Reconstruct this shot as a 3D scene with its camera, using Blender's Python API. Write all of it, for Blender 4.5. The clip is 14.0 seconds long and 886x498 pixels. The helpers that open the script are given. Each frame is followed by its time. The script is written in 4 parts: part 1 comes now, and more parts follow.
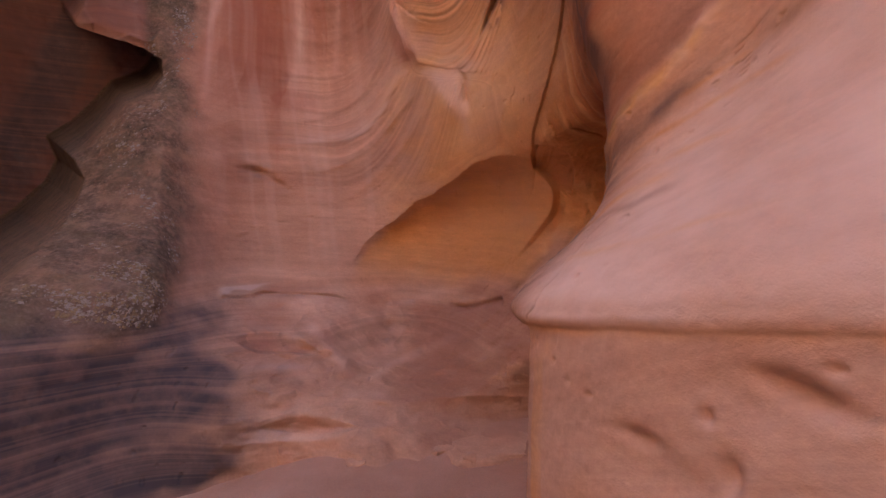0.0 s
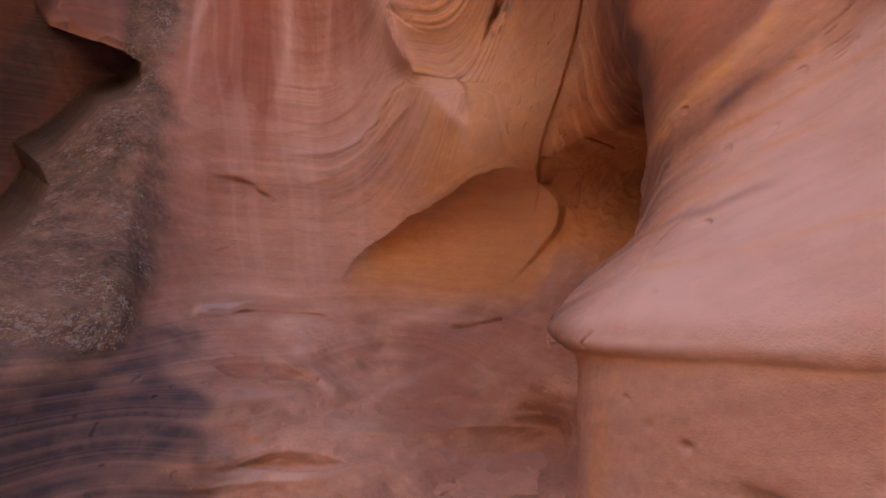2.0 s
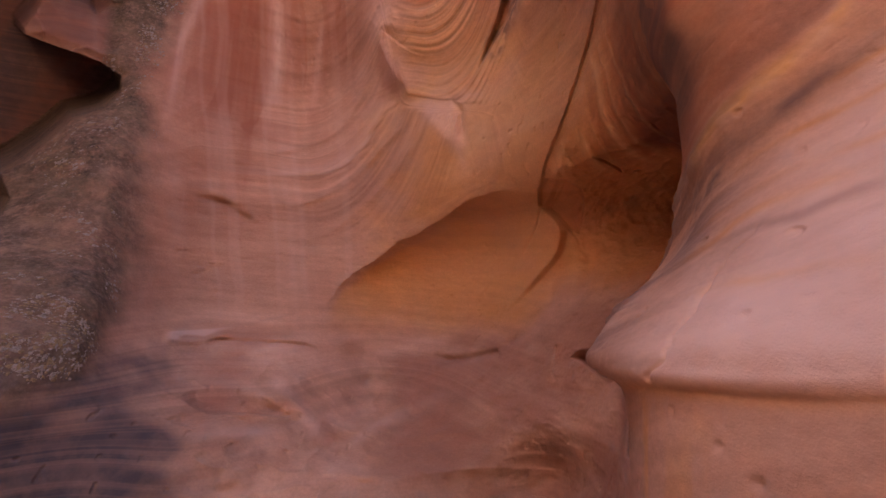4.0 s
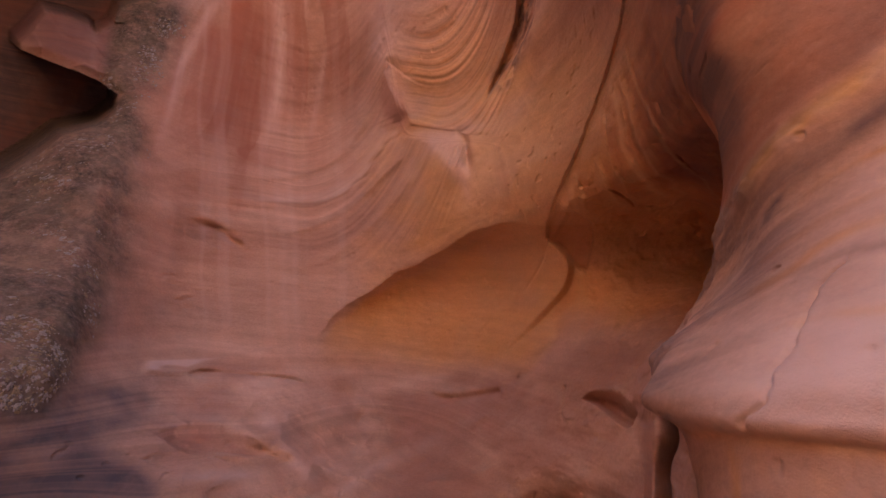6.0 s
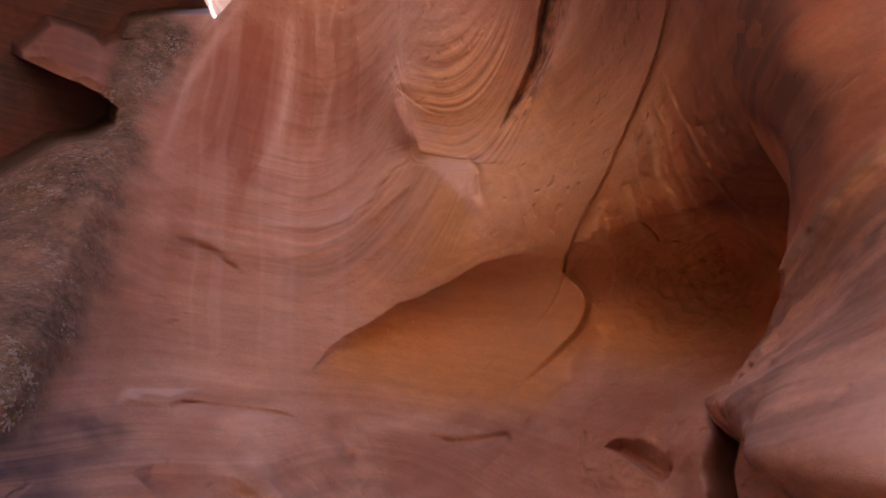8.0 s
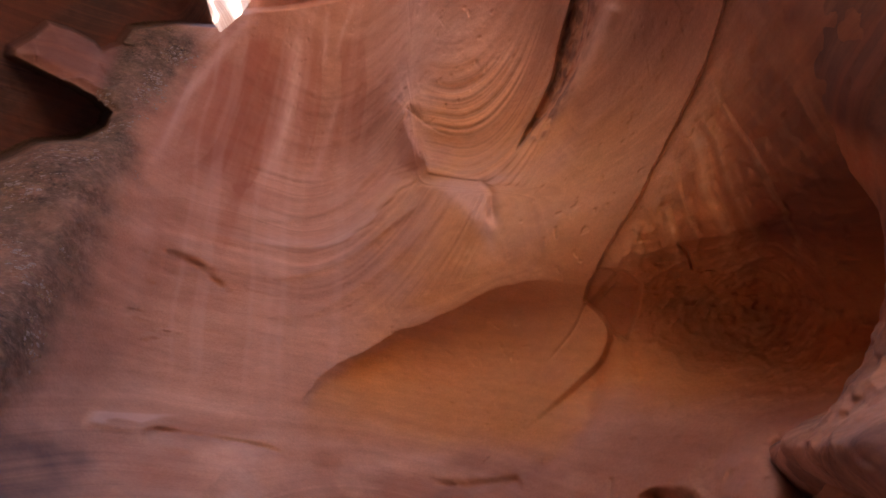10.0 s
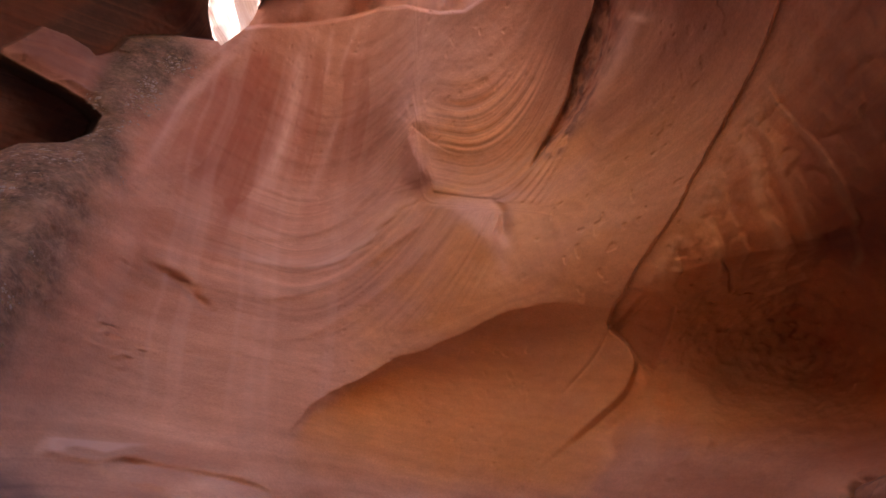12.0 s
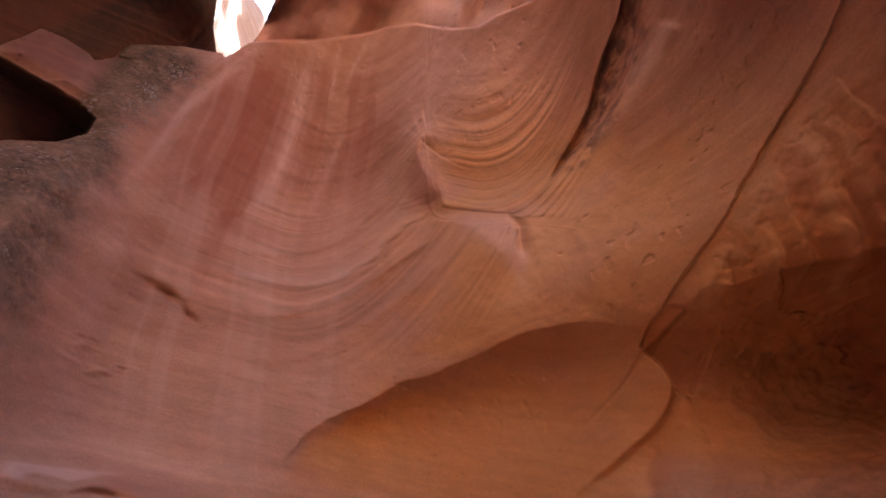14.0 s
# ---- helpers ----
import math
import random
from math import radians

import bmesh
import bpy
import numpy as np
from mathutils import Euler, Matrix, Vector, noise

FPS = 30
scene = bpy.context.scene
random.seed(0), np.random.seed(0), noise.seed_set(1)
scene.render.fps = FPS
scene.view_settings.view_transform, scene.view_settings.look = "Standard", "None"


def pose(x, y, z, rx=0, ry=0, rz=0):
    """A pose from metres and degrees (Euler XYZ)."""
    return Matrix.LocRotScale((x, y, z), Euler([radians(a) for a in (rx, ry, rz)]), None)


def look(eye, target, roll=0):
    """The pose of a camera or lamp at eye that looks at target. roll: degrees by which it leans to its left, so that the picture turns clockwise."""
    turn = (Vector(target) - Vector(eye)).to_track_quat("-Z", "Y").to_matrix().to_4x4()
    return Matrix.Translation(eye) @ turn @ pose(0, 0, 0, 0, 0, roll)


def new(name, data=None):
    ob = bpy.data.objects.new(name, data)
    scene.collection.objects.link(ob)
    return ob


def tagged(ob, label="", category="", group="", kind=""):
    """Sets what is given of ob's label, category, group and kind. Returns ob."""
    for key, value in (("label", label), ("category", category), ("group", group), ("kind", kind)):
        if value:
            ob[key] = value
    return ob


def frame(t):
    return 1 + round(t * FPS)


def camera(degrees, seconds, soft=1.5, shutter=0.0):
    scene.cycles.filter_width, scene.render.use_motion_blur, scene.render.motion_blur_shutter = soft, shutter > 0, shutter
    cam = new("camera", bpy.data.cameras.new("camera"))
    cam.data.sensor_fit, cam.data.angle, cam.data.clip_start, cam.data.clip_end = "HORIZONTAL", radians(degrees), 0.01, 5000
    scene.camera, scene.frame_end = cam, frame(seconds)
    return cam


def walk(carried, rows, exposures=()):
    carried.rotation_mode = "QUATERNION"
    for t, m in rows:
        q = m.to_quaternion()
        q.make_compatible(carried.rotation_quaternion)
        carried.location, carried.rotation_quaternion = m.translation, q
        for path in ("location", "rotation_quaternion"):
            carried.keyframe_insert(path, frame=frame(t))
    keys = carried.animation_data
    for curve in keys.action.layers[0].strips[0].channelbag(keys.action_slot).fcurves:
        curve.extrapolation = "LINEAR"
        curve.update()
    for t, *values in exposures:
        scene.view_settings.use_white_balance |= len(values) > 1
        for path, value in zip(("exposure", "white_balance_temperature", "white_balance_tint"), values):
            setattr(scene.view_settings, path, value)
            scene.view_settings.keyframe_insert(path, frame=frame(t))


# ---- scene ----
cam = camera(86.4, 14.0)
PATH = [
    (0, (0.129, 0.139, 1.573), (0.073, 2.138, 1.615), 0.6),
    (0.5, (0.095, 0.206, 1.572), (0.055, 2.205, 1.63), 0.7),
    (1, (0.055, 0.268, 1.565), (0.035, 2.266, 1.645), 0.9),
    (1.5, (0.015, 0.329, 1.558), (0.019, 2.327, 1.662), 1.0),
    (2, (-0.017, 0.388, 1.552), (0.01, 2.384, 1.68), 1.2),
    (2.5, (-0.046, 0.447, 1.542), (0.004, 2.44, 1.701), 1.3),
    (3, (-0.072, 0.506, 1.532), (0.001, 2.496, 1.723), 1.4),
    (5.5, (-0.216, 0.706, 1.501), (-0.066, 2.664, 1.879), 3.0),
    (6, (-0.248, 0.745, 1.494), (-0.086, 2.694, 1.911), 3.4),
    (6.5, (-0.28, 0.788, 1.486), (-0.111, 2.727, 1.943), 3.8),
    (7, (-0.312, 0.836, 1.48), (-0.138, 2.766, 1.975), 4.4),
    (7.5, (-0.345, 0.89, 1.474), (-0.163, 2.808, 2.01), 5.0),
    (8, (-0.38, 0.947, 1.467), (-0.187, 2.853, 2.042), 5.5),
    (10.5, (-0.552, 1.296, 1.399), (-0.309, 3.125, 2.17), 8.0),
    (11, (-0.575, 1.371, 1.39), (-0.325, 3.183, 2.198), 8.3),
    (11.5, (-0.599, 1.442, 1.378), (-0.342, 3.236, 2.223), 8.6),
    (12, (-0.63, 1.513, 1.365), (-0.364, 3.289, 2.246), 8.8),
    (12.5, (-0.658, 1.588, 1.357), (-0.39, 3.346, 2.272), 9.0),
    (13, (-0.677, 1.66, 1.351), (-0.415, 3.403, 2.298), 9.4),
    (13.5, (-0.702, 1.733, 1.336), (-0.437, 3.455, 2.318), 9.7),
    (14, (-0.721, 1.803, 1.33), (-0.448, 3.506, 2.342), 9.9),
]
STOPS = 3.19
walk(cam, [(t, look(eye, target, roll)) for t, eye, target, roll in PATH], [(0, STOPS + 0.03, 5800, 4), (5.5, STOPS - 0.03, 6050, 11), (14, STOPS - 0.1, 6350, 13)])

# ---- light: a slot of sky overhead, sun on the upper walls ----
world = bpy.data.worlds.new("sky")
scene.world = world
world.use_nodes = True
SUN_UP, SUN_TURN = 38.0, 20.0
sky = world.node_tree.nodes.new("ShaderNodeTexSky")
sky.sky_type, sky.sun_disc = "NISHITA", False
sky.sun_elevation, sky.sun_rotation = radians(SUN_UP), radians(SUN_TURN)
backing = world.node_tree.nodes["Background"]
backing.inputs["Strength"].default_value = 0.13
world.node_tree.links.new(sky.outputs[0], backing.inputs["Color"])
sun = new("sun", bpy.data.lights.new("sun", "SUN"))
sun.data.energy, sun.data.angle, sun.data.color = 4.8, radians(0.5), (1.0, 0.94, 0.85)
a, b = radians(SUN_TURN), radians(SUN_UP)
sun.matrix_world = look((math.sin(a) * math.cos(b) * 40, math.cos(a) * math.cos(b) * 40, math.sin(b) * 40), (0, 0, 0))


# ---- materials ----
def shader(name):
    mat = bpy.data.materials.new(name)
    mat.use_nodes = True
    return mat, mat.node_tree.nodes, mat.node_tree.links, mat.node_tree.nodes["Principled BSDF"]


def ramp(nodes, links, value, *stops):
    node = nodes.new("ShaderNodeValToRGB")
    els = node.color_ramp.elements
    while len(els) < len(stops):
        els.new(0.5)
    for el, (at, col) in zip(els, stops):
        el.position, el.color = at, (*col, 1)
    links.new(value, node.inputs[0])
    return node.outputs[0]


def grain(nodes, links, scale, detail=4.0, rough=0.6, dims="3D", w=None, vector=None):
    node = nodes.new("ShaderNodeTexNoise")
    node.noise_dimensions = dims
    node.inputs["Scale"].default_value = scale
    node.inputs["Detail"].default_value = detail
    node.inputs["Roughness"].default_value = rough
    if w is not None:
        links.new(w, node.inputs["W"])
    if vector is not None:
        links.new(vector, node.inputs["Vector"])
    return node.outputs["Fac"]


def attribute(nodes, name):
    node = nodes.new("ShaderNodeAttribute")
    node.attribute_name = name
    return node.outputs["Fac"]


def blend(nodes, links, mode, fac, a, b):
    node = nodes.new("ShaderNodeMix")
    node.data_type, node.blend_type = "RGBA", mode
    for value, at in ((fac, 0), (a, 6), (b, 7)):
        if isinstance(value, (int, float)):
            node.inputs[at].default_value = value
        elif isinstance(value, tuple):
            node.inputs[at].default_value = (*value, 1)
        else:
            links.new(value, node.inputs[at])
    return node.outputs[2]


def sums(nodes, links, op, a, b):
    node = nodes.new("ShaderNodeMath")
    node.operation, node.use_clamp = op, op == "MULTIPLY"
    for value, at in ((a, 0), (b, 1)):
        if isinstance(value, (int, float)):
            node.inputs[at].default_value = value
        else:
            links.new(value, node.inputs[at])
    return node.outputs[0]


def sandstone():
    """Cross-bedded sandstone: bands along the beds, iron streaks, desert varnish, painted light and shade, grain and
    pits.
    """
    mat, nodes, links, out = shader("sandstone")
    where = nodes.new("ShaderNodeTexCoord").outputs["Object"]
    beds = attribute(nodes, "beds")
    wide = grain(nodes, links, 1.6, 3, 0.55, "1D", beds)
    fine = grain(nodes, links, 22.0, 4, 0.6, "1D", beds)
    patch = grain(nodes, links, 1.1, 4, 0.6, vector=where)
    speck = grain(nodes, links, 60.0, 4, 0.7, vector=where)
    col = ramp(nodes, links, wide, (0.3, (0.36, 0.192, 0.125)), (0.5, (0.46, 0.27, 0.182)), (0.7, (0.56, 0.36, 0.262)))
    lines = sums(nodes, links, "MULTIPLY", attribute(nodes, "lines"), 0.45)
    col = blend(nodes, links, "OVERLAY", lines, col, ramp(nodes, links, fine, (0.35, (0.2, 0.2, 0.2)), (0.65, (0.78, 0.78, 0.78))))
    flat = nodes.new("ShaderNodeMapping")
    flat.inputs["Scale"].default_value = (1.0, 1.0, 3.5)
    flat.inputs["Rotation"].default_value = (0.15, 0.25, 0.0)
    links.new(where, flat.inputs["Vector"])
    wisp = grain(nodes, links, 5.0, 8, 0.68, vector=flat.outputs[0])
    col = blend(nodes, links, "OVERLAY", 0.22, col, ramp(nodes, links, wisp, (0.32, (0.27, 0.25, 0.25)), (0.68, (0.72, 0.73, 0.74))))
    col = blend(nodes, links, "OVERLAY", 0.25, col, ramp(nodes, links, patch, (0.3, (0.3, 0.27, 0.25)), (0.7, (0.68, 0.7, 0.72))))
    col = blend(nodes, links, "OVERLAY", 0.24, col, ramp(nodes, links, speck, (0.3, (0.25, 0.25, 0.25)), (0.7, (0.75, 0.75, 0.75))))
    # iron-red and pale mineral streaks that run down the wall, with painted light and shade
    col = blend(nodes, links, "MIX", attribute(nodes, "iron_shade"), col, (0.32, 0.115, 0.07))
    col = blend(nodes, links, "MIX", attribute(nodes, "pale"), col, (0.68, 0.505, 0.43))
    # ochre tint: rusty bands, and warm bounced light painted into the rock
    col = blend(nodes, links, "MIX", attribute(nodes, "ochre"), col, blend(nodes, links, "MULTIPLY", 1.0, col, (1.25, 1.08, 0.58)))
    # blue-black varnish and painted shade, broken up by the beds
    broken = ramp(nodes, links, grain(nodes, links, 14.0, 5, 0.65, "1D", beds), (0.32, (0.78,) * 3), (0.55, (1.0,) * 3))
    mottle = ramp(nodes, links, grain(nodes, links, 5.0, 5, 0.65, vector=where), (0.3, (0.85,) * 3), (0.55, (1.0,) * 3))
    dark = sums(nodes, links, "MULTIPLY", attribute(nodes, "varnish_shade"), sums(nodes, links, "MULTIPLY", broken, mottle))
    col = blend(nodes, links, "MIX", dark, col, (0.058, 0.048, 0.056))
    # grey-olive crust
    crust = ramp(nodes, links, grain(nodes, links, 9.0, 6, 0.7, vector=where), (0.34, (0.7,) * 3), (0.54, (1.0,) * 3))
    over = sums(nodes, links, "MULTIPLY", attribute(nodes, "crust"), crust)
    tone = ramp(nodes, links, grain(nodes, links, 30.0, 5, 0.7, vector=where), (0.3, (0.03, 0.022, 0.018)), (0.52, (0.085, 0.062, 0.044)), (0.78, (0.21, 0.165, 0.127)))
    tan = ramp(nodes, links, grain(nodes, links, 3.2, 5, 0.65, vector=where), (0.42, (0.0,) * 3), (0.6, (0.7,) * 3))
    tone = blend(nodes, links, "MIX", tan, tone, ramp(nodes, links, grain(nodes, links, 45.0, 5, 0.7, vector=where), (0.3, (0.1, 0.07, 0.043)), (0.7, (0.19, 0.137, 0.087))))
    col = blend(nodes, links, "MIX", over, col, tone)
    links.new(col, out.inputs["Base Color"])
    out.inputs["Roughness"].default_value = 0.85
    out.inputs["Specular IOR Level"].default_value = 0.25
    lumps = grain(nodes, links, 34.0, 6, 0.62, vector=where)
    height = sums(nodes, links, "ADD", sums(nodes, links, "MULTIPLY", lumps, 0.6), sums(nodes, links, "MULTIPLY", fine, lines))
    height = sums(nodes, links, "ADD", height, sums(nodes, links, "MULTIPLY", grain(nodes, links, 220.0, 3, 0.6, vector=where), 0.25))
    bump = nodes.new("ShaderNodeBump")
    bump.inputs["Strength"].default_value, bump.inputs["Distance"].default_value = 0.45, 0.010
    links.new(height, bump.inputs["Height"])
    links.new(bump.outputs[0], out.inputs["Normal"])
    return mat


def sand():
    mat, nodes, links, out = shader("sand")
    where = nodes.new("ShaderNodeTexCoord").outputs["Object"]
    col = ramp(nodes, links, grain(nodes, links, 2.2, 5, 0.6, vector=where), (0.3, (0.38, 0.21, 0.145)), (0.7, (0.48, 0.285, 0.205)))
    col = blend(nodes, links, "OVERLAY", 0.3, col, ramp(nodes, links, grain(nodes, links, 160.0, 3, 0.7, vector=where), (0.3, (0.2,) * 3), (0.7, (0.8,) * 3)))
    links.new(col, out.inputs["Base Color"])
    out.inputs["Roughness"].default_value = 0.95
    bump = nodes.new("ShaderNodeBump")
    bump.inputs["Strength"].default_value, bump.inputs["Distance"].default_value = 0.5, 0.01
    links.new(grain(nodes, links, 90.0, 5, 0.65, vector=where), bump.inputs["Height"])
    links.new(bump.outputs[0], out.inputs["Normal"])
    return mat


def crusty(name, low, high):
    mat, nodes, links, out = shader(name)
    where = nodes.new("ShaderNodeTexCoord").outputs["Object"]
    links.new(ramp(nodes, links, grain(nodes, links, 120.0, 3, 0.7, vector=where), (0.3, low), (0.7, high)), out.inputs["Base Color"])
    out.inputs["Roughness"].default_value = 0.95
    return mat


STONE, SAND = sandstone(), sand()
CRUST_WHITE, CRUST_OCHRE = crusty("white_crust", (0.12, 0.1, 0.088), (0.32, 0.28, 0.25)), crusty("ochre_crust", (0.12, 0.085, 0.048), (0.26, 0.185, 0.105))


# ---- shaping tools ----
def spline_weights(x, first, step, count):
    s = np.clip((x - first) / step, 0, count - 3 - 1e-6)
    i = np.floor(s).astype(int)
    u = s - i
    return i, ((1 - u) ** 3 / 6, (3 * u**3 - 6 * u**2 + 4) / 6, (-3 * u**3 + 3 * u**2 + 3 * u + 1) / 6, u**3 / 6)


def loft(sections, a, b, first_a, step_a, first_b, step_b):
    """A smooth surface through sections: the distance from the axis at turn a and height b."""
    grid = np.array(sections)
    i, wa = spline_weights(a, first_a, step_a, grid.shape[0])
    j, wb = spline_weights(b, first_b, step_b, grid.shape[1])
    return sum(wa[p] * wb[q] * grid[i + p, j + q] for p in range(4) for q in range(4))


def smooth(x):
    x = np.clip(x, 0, 1)
    return x * x * (3 - 2 * x)


def lumpy(p, scale, seed=0, octaves=3, rough=0.5):
    """Value noise, about -1 to 1, at the points p, with features of that scale in metres."""
    total, amp, norm = 0.0, 1.0, 0.0
    primes = (374761393, 668265263, 2147483647)
    for o in range(octaves):
        hashes, shares = [], []
        for c in range(3):
            q = p[..., c] * (2.0**o / scale) + 37.7 * o
            cell = np.floor(q)
            f = (q - cell).astype(np.float32)
            f = f * f * f * (f * (f * 6 - 15) + 10)
            low = (cell.astype(np.int64) * primes[c] & 0xFFFFFFFF).astype(np.uint32)
            hashes.append((low, low + np.uint32(primes[c])))
            shares.append((1 - f, f))
        value = 0.0
        start = np.uint32((seed + o) * 974711 & 0xFFFFFFFF)
        for k in range(4):
            pair = hashes[0][k & 1] + hashes[1][k >> 1] + start
            weight = shares[0][k & 1] * shares[1][k >> 1]
            for m in range(2):
                h = pair + hashes[2][m]
                h = (h ^ (h >> np.uint32(13))) * np.uint32(1274126177)
                h = (h ^ (h >> np.uint32(16))) & np.uint32(0xFFFF)
                value = value + weight * shares[2][m] * (h.astype(np.float32) / np.float32(32767.5) - np.float32(1.0))
        total, norm, amp = total + amp * value, norm + amp, amp * rough
    return (total / norm).astype(np.float64)


def wavy(s, scale, seed=0, octaves=2):
    """The same along one line."""
    s = np.asarray(s)
    return lumpy(np.stack([s, 0 * s + 3.3, 0 * s + 7.1], -1), scale, seed, octaves)


def curve(line, cuts=4):
    """The line with its corners rounded."""
    if len(line) < 3:
        return line
    p = [line[0]] + list(line) + [line[-1]]
    out = []
    for q0, q1, q2, q3 in zip(p, p[1:], p[2:], p[3:]):
        for k in range(cuts):
            t = k / cuts
            out.append(tuple(0.5 * (2 * y + (z - x) * t + (2 * x - 5 * y + 4 * z - w) * t**2 + (3 * y - x - 3 * z + w) * t**3) for x, y, z, w in zip(q0, q1, q2, q3)))
    return out + [tuple(line[-1])]


def along(a, b, line, margin=12.0, squash=0.85):
    """Signed distance to a line (positive on its left-hand side) and the share of the way along it, by turn and height."""
    if margin:
        line = curve(line)
        xs, ys = [p[0] for p in line], [p[1] for p in line]
        close = (a > min(xs) - margin) & (a < max(xs) + margin) & (b > min(ys) - margin) & (b < max(ys) + margin)
        found, way = np.full(a.shape, 99.0), np.zeros(a.shape)
        found[close], way[close] = along(a[close], b[close], line, 0, squash)
        return found, way
    best = np.full(a.shape, 1e9)
    side, share = np.zeros(a.shape), np.zeros(a.shape)
    pts = [(x * squash, y) for x, y in line]
    lengths = [math.dist(p, q) for p, q in zip(pts, pts[1:])]
    done, whole = 0.0, sum(lengths)
    for (x0, y0), (x1, y1), n in zip(pts, pts[1:], lengths):
        dx, dy = (x1 - x0) / n, (y1 - y0) / n
        px, py = a * squash - x0, b - y0
        raw = px * dx + py * dy
        t = np.clip(raw, 0, n)
        d = np.hypot(px - t * dx, py - t * dy)
        near = d < best - 1e-9
        best = np.where(near, d, best)
        side = np.where(near, np.where(dx * py - dy * px >= 0, 1.0, -1.0), side)
        share = np.where(near, (done + t) / whole, share)
        done += n
    return best * side, share


def ends(share, start=0.12, stop=0.12):
    return smooth(share / max(start, 1e-3)) * smooth((1 - share) / max(stop, 1e-3))


def inside(a, b, ring):
    hit = np.zeros(a.shape, bool)
    for (x0, y0), (x1, y1) in zip(ring, ring[1:] + ring[:1]):
        cross = (y0 > b) != (y1 > b)
        hit ^= cross & (a < (x1 - x0) * (b - y0) / ((y1 - y0) or 1e-9) + x0)
    return hit


def groove(a, b, line, wide, deep, start=0.1, stop=0.1):
    d, u = along(a, b, line)
    return deep * np.exp(-((d / wide) ** 2)) * ends(u, start, stop)


def step(a, b, line, lip, high, reach, start=0.1, stop=0.1, side=1):
    """A step on the left-hand side of a line (side -1: on the right) that fades out over its reach."""
    d, u = along(a, b, line)
    d = d * side
    return high * smooth(d / lip + 0.5) * np.exp(-((np.maximum(d, 0) / reach) ** 2)) * ends(u, start, stop)


def hollow(a, b, line, reach, deep, start=0.1, stop=0.1, soft=1.0):
    """A scoop under a brow: deepest one reach away from the line, closing slowly beyond."""
    xs, ys = np.array(curve(line)).T
    d = np.maximum(np.interp(a, xs, ys) - b, 0) / reach
    return deep * (d * np.exp(1 - d)) ** soft * ends((a - xs[0]) / (xs[-1] - xs[0]), start, stop)


def scoop_out(a, b, top, bottom, deep, full=8.0, brow=0.4, start=0.0, stop=0.0):
    """A hollow between a brow and a floor line: undercut at the brow, running out on to the floor; shallow where the two meet."""
    tops, bottoms = np.array(curve(top)).T, np.array(curve(bottom)).T
    span = np.maximum(np.interp(a, *tops) - np.interp(a, *bottoms), 0.05)
    v = np.clip((np.interp(a, *tops) - b) / span, 0, 1)
    x0, x1 = tops[0][0], tops[0][-1]
    shape = (1 - (1 - np.minimum(v / brow, 1)) ** 2) * (1 - smooth(v)) ** 0.8
    return deep * smooth(span / full) * shape * ends((a - x0) / (x1 - x0), start, stop) * ((a >= x0) & (a <= x1))


def basin(a, b, top, bottom, deep, full=4.0):
    """A hollow that deepens from a soft upper edge and ends at a crisp sill."""
    tops, bottoms = np.array(curve(top)).T, np.array(curve(bottom)).T
    span = np.maximum(np.interp(a, *tops) - np.interp(a, *bottoms), 0.05)
    v = np.clip((np.interp(a, *tops) - b) / span, 0, 1)
    return deep * smooth(span / full) * smooth(v / 0.7) * (1 - smooth((v - 0.84) / 0.16)) * ((a >= tops[0][0]) & (a <= tops[0][-1]))


def ridge(a, b, line, left, right, high, start=0.1, stop=0.1):
    """A raised edge that falls off over one width on its left-hand side and another on its right."""
    d, u = along(a, b, line)
    return high * np.exp(-np.abs(d / np.where(d > 0, left, right)) ** 1.4) * ends(u, start, stop)


def dent(a, b, at, size, deep, lean=0.0):
    c, s = math.cos(radians(lean)), math.sin(radians(lean))
    x, y = (a - at[0]) * 0.9, b - at[1]
    return deep * np.exp(-(((c * x + s * y) / size[0]) ** 2) - ((-s * x + c * y) / size[1]) ** 2)


def rock_sheet(name, points, keep, fields, material, behind=None, keep_back=None):
    """A fine surface as one mesh; points: rows x columns x 3; behind: the same, coarse, for the rock's back."""
    rows, cols = points.shape[:2]
    ids = np.arange(rows * cols).reshape(rows, cols)
    quads = np.stack([ids[:-1, :-1], ids[1:, :-1], ids[1:, 1:], ids[:-1, 1:]], -1)[keep].reshape(-1, 4)
    verts, total = points.reshape(-1, 3), rows * cols
    if behind is not None:
        n, m = behind.shape[:2]
        back = total + np.arange(n * m).reshape(n, m)
        verts = np.concatenate([verts, behind.reshape(-1, 3)])
        outer = np.stack([back[:-1, :-1], back[:-1, 1:], back[1:, 1:], back[1:, :-1]], -1)
        quads = np.concatenate([quads, outer.reshape(-1, 4) if keep_back is None else outer[keep_back]])
    mesh = bpy.data.meshes.new(name)
    mesh.vertices.add(len(verts))
    mesh.vertices.foreach_set("co", verts.astype(np.float32).ravel())
    mesh.loops.add(quads.size)
    mesh.loops.foreach_set("vertex_index", quads.astype(np.int32).ravel())
    mesh.polygons.add(len(quads))
    mesh.polygons.foreach_set("loop_start", np.arange(0, quads.size, 4, dtype=np.int32))
    mesh.polygons.foreach_set("use_smooth", np.ones(len(quads), bool))
    mesh.update(calc_edges=True)
    for key, values in fields.items():
        layer = mesh.attributes.new(key, "FLOAT", "POINT")
        full = np.zeros(len(verts), np.float32)
        full[:total] = values.ravel()
        layer.data.foreach_set("value", full)
    mesh.materials.append(material)
    return new(name, mesh)


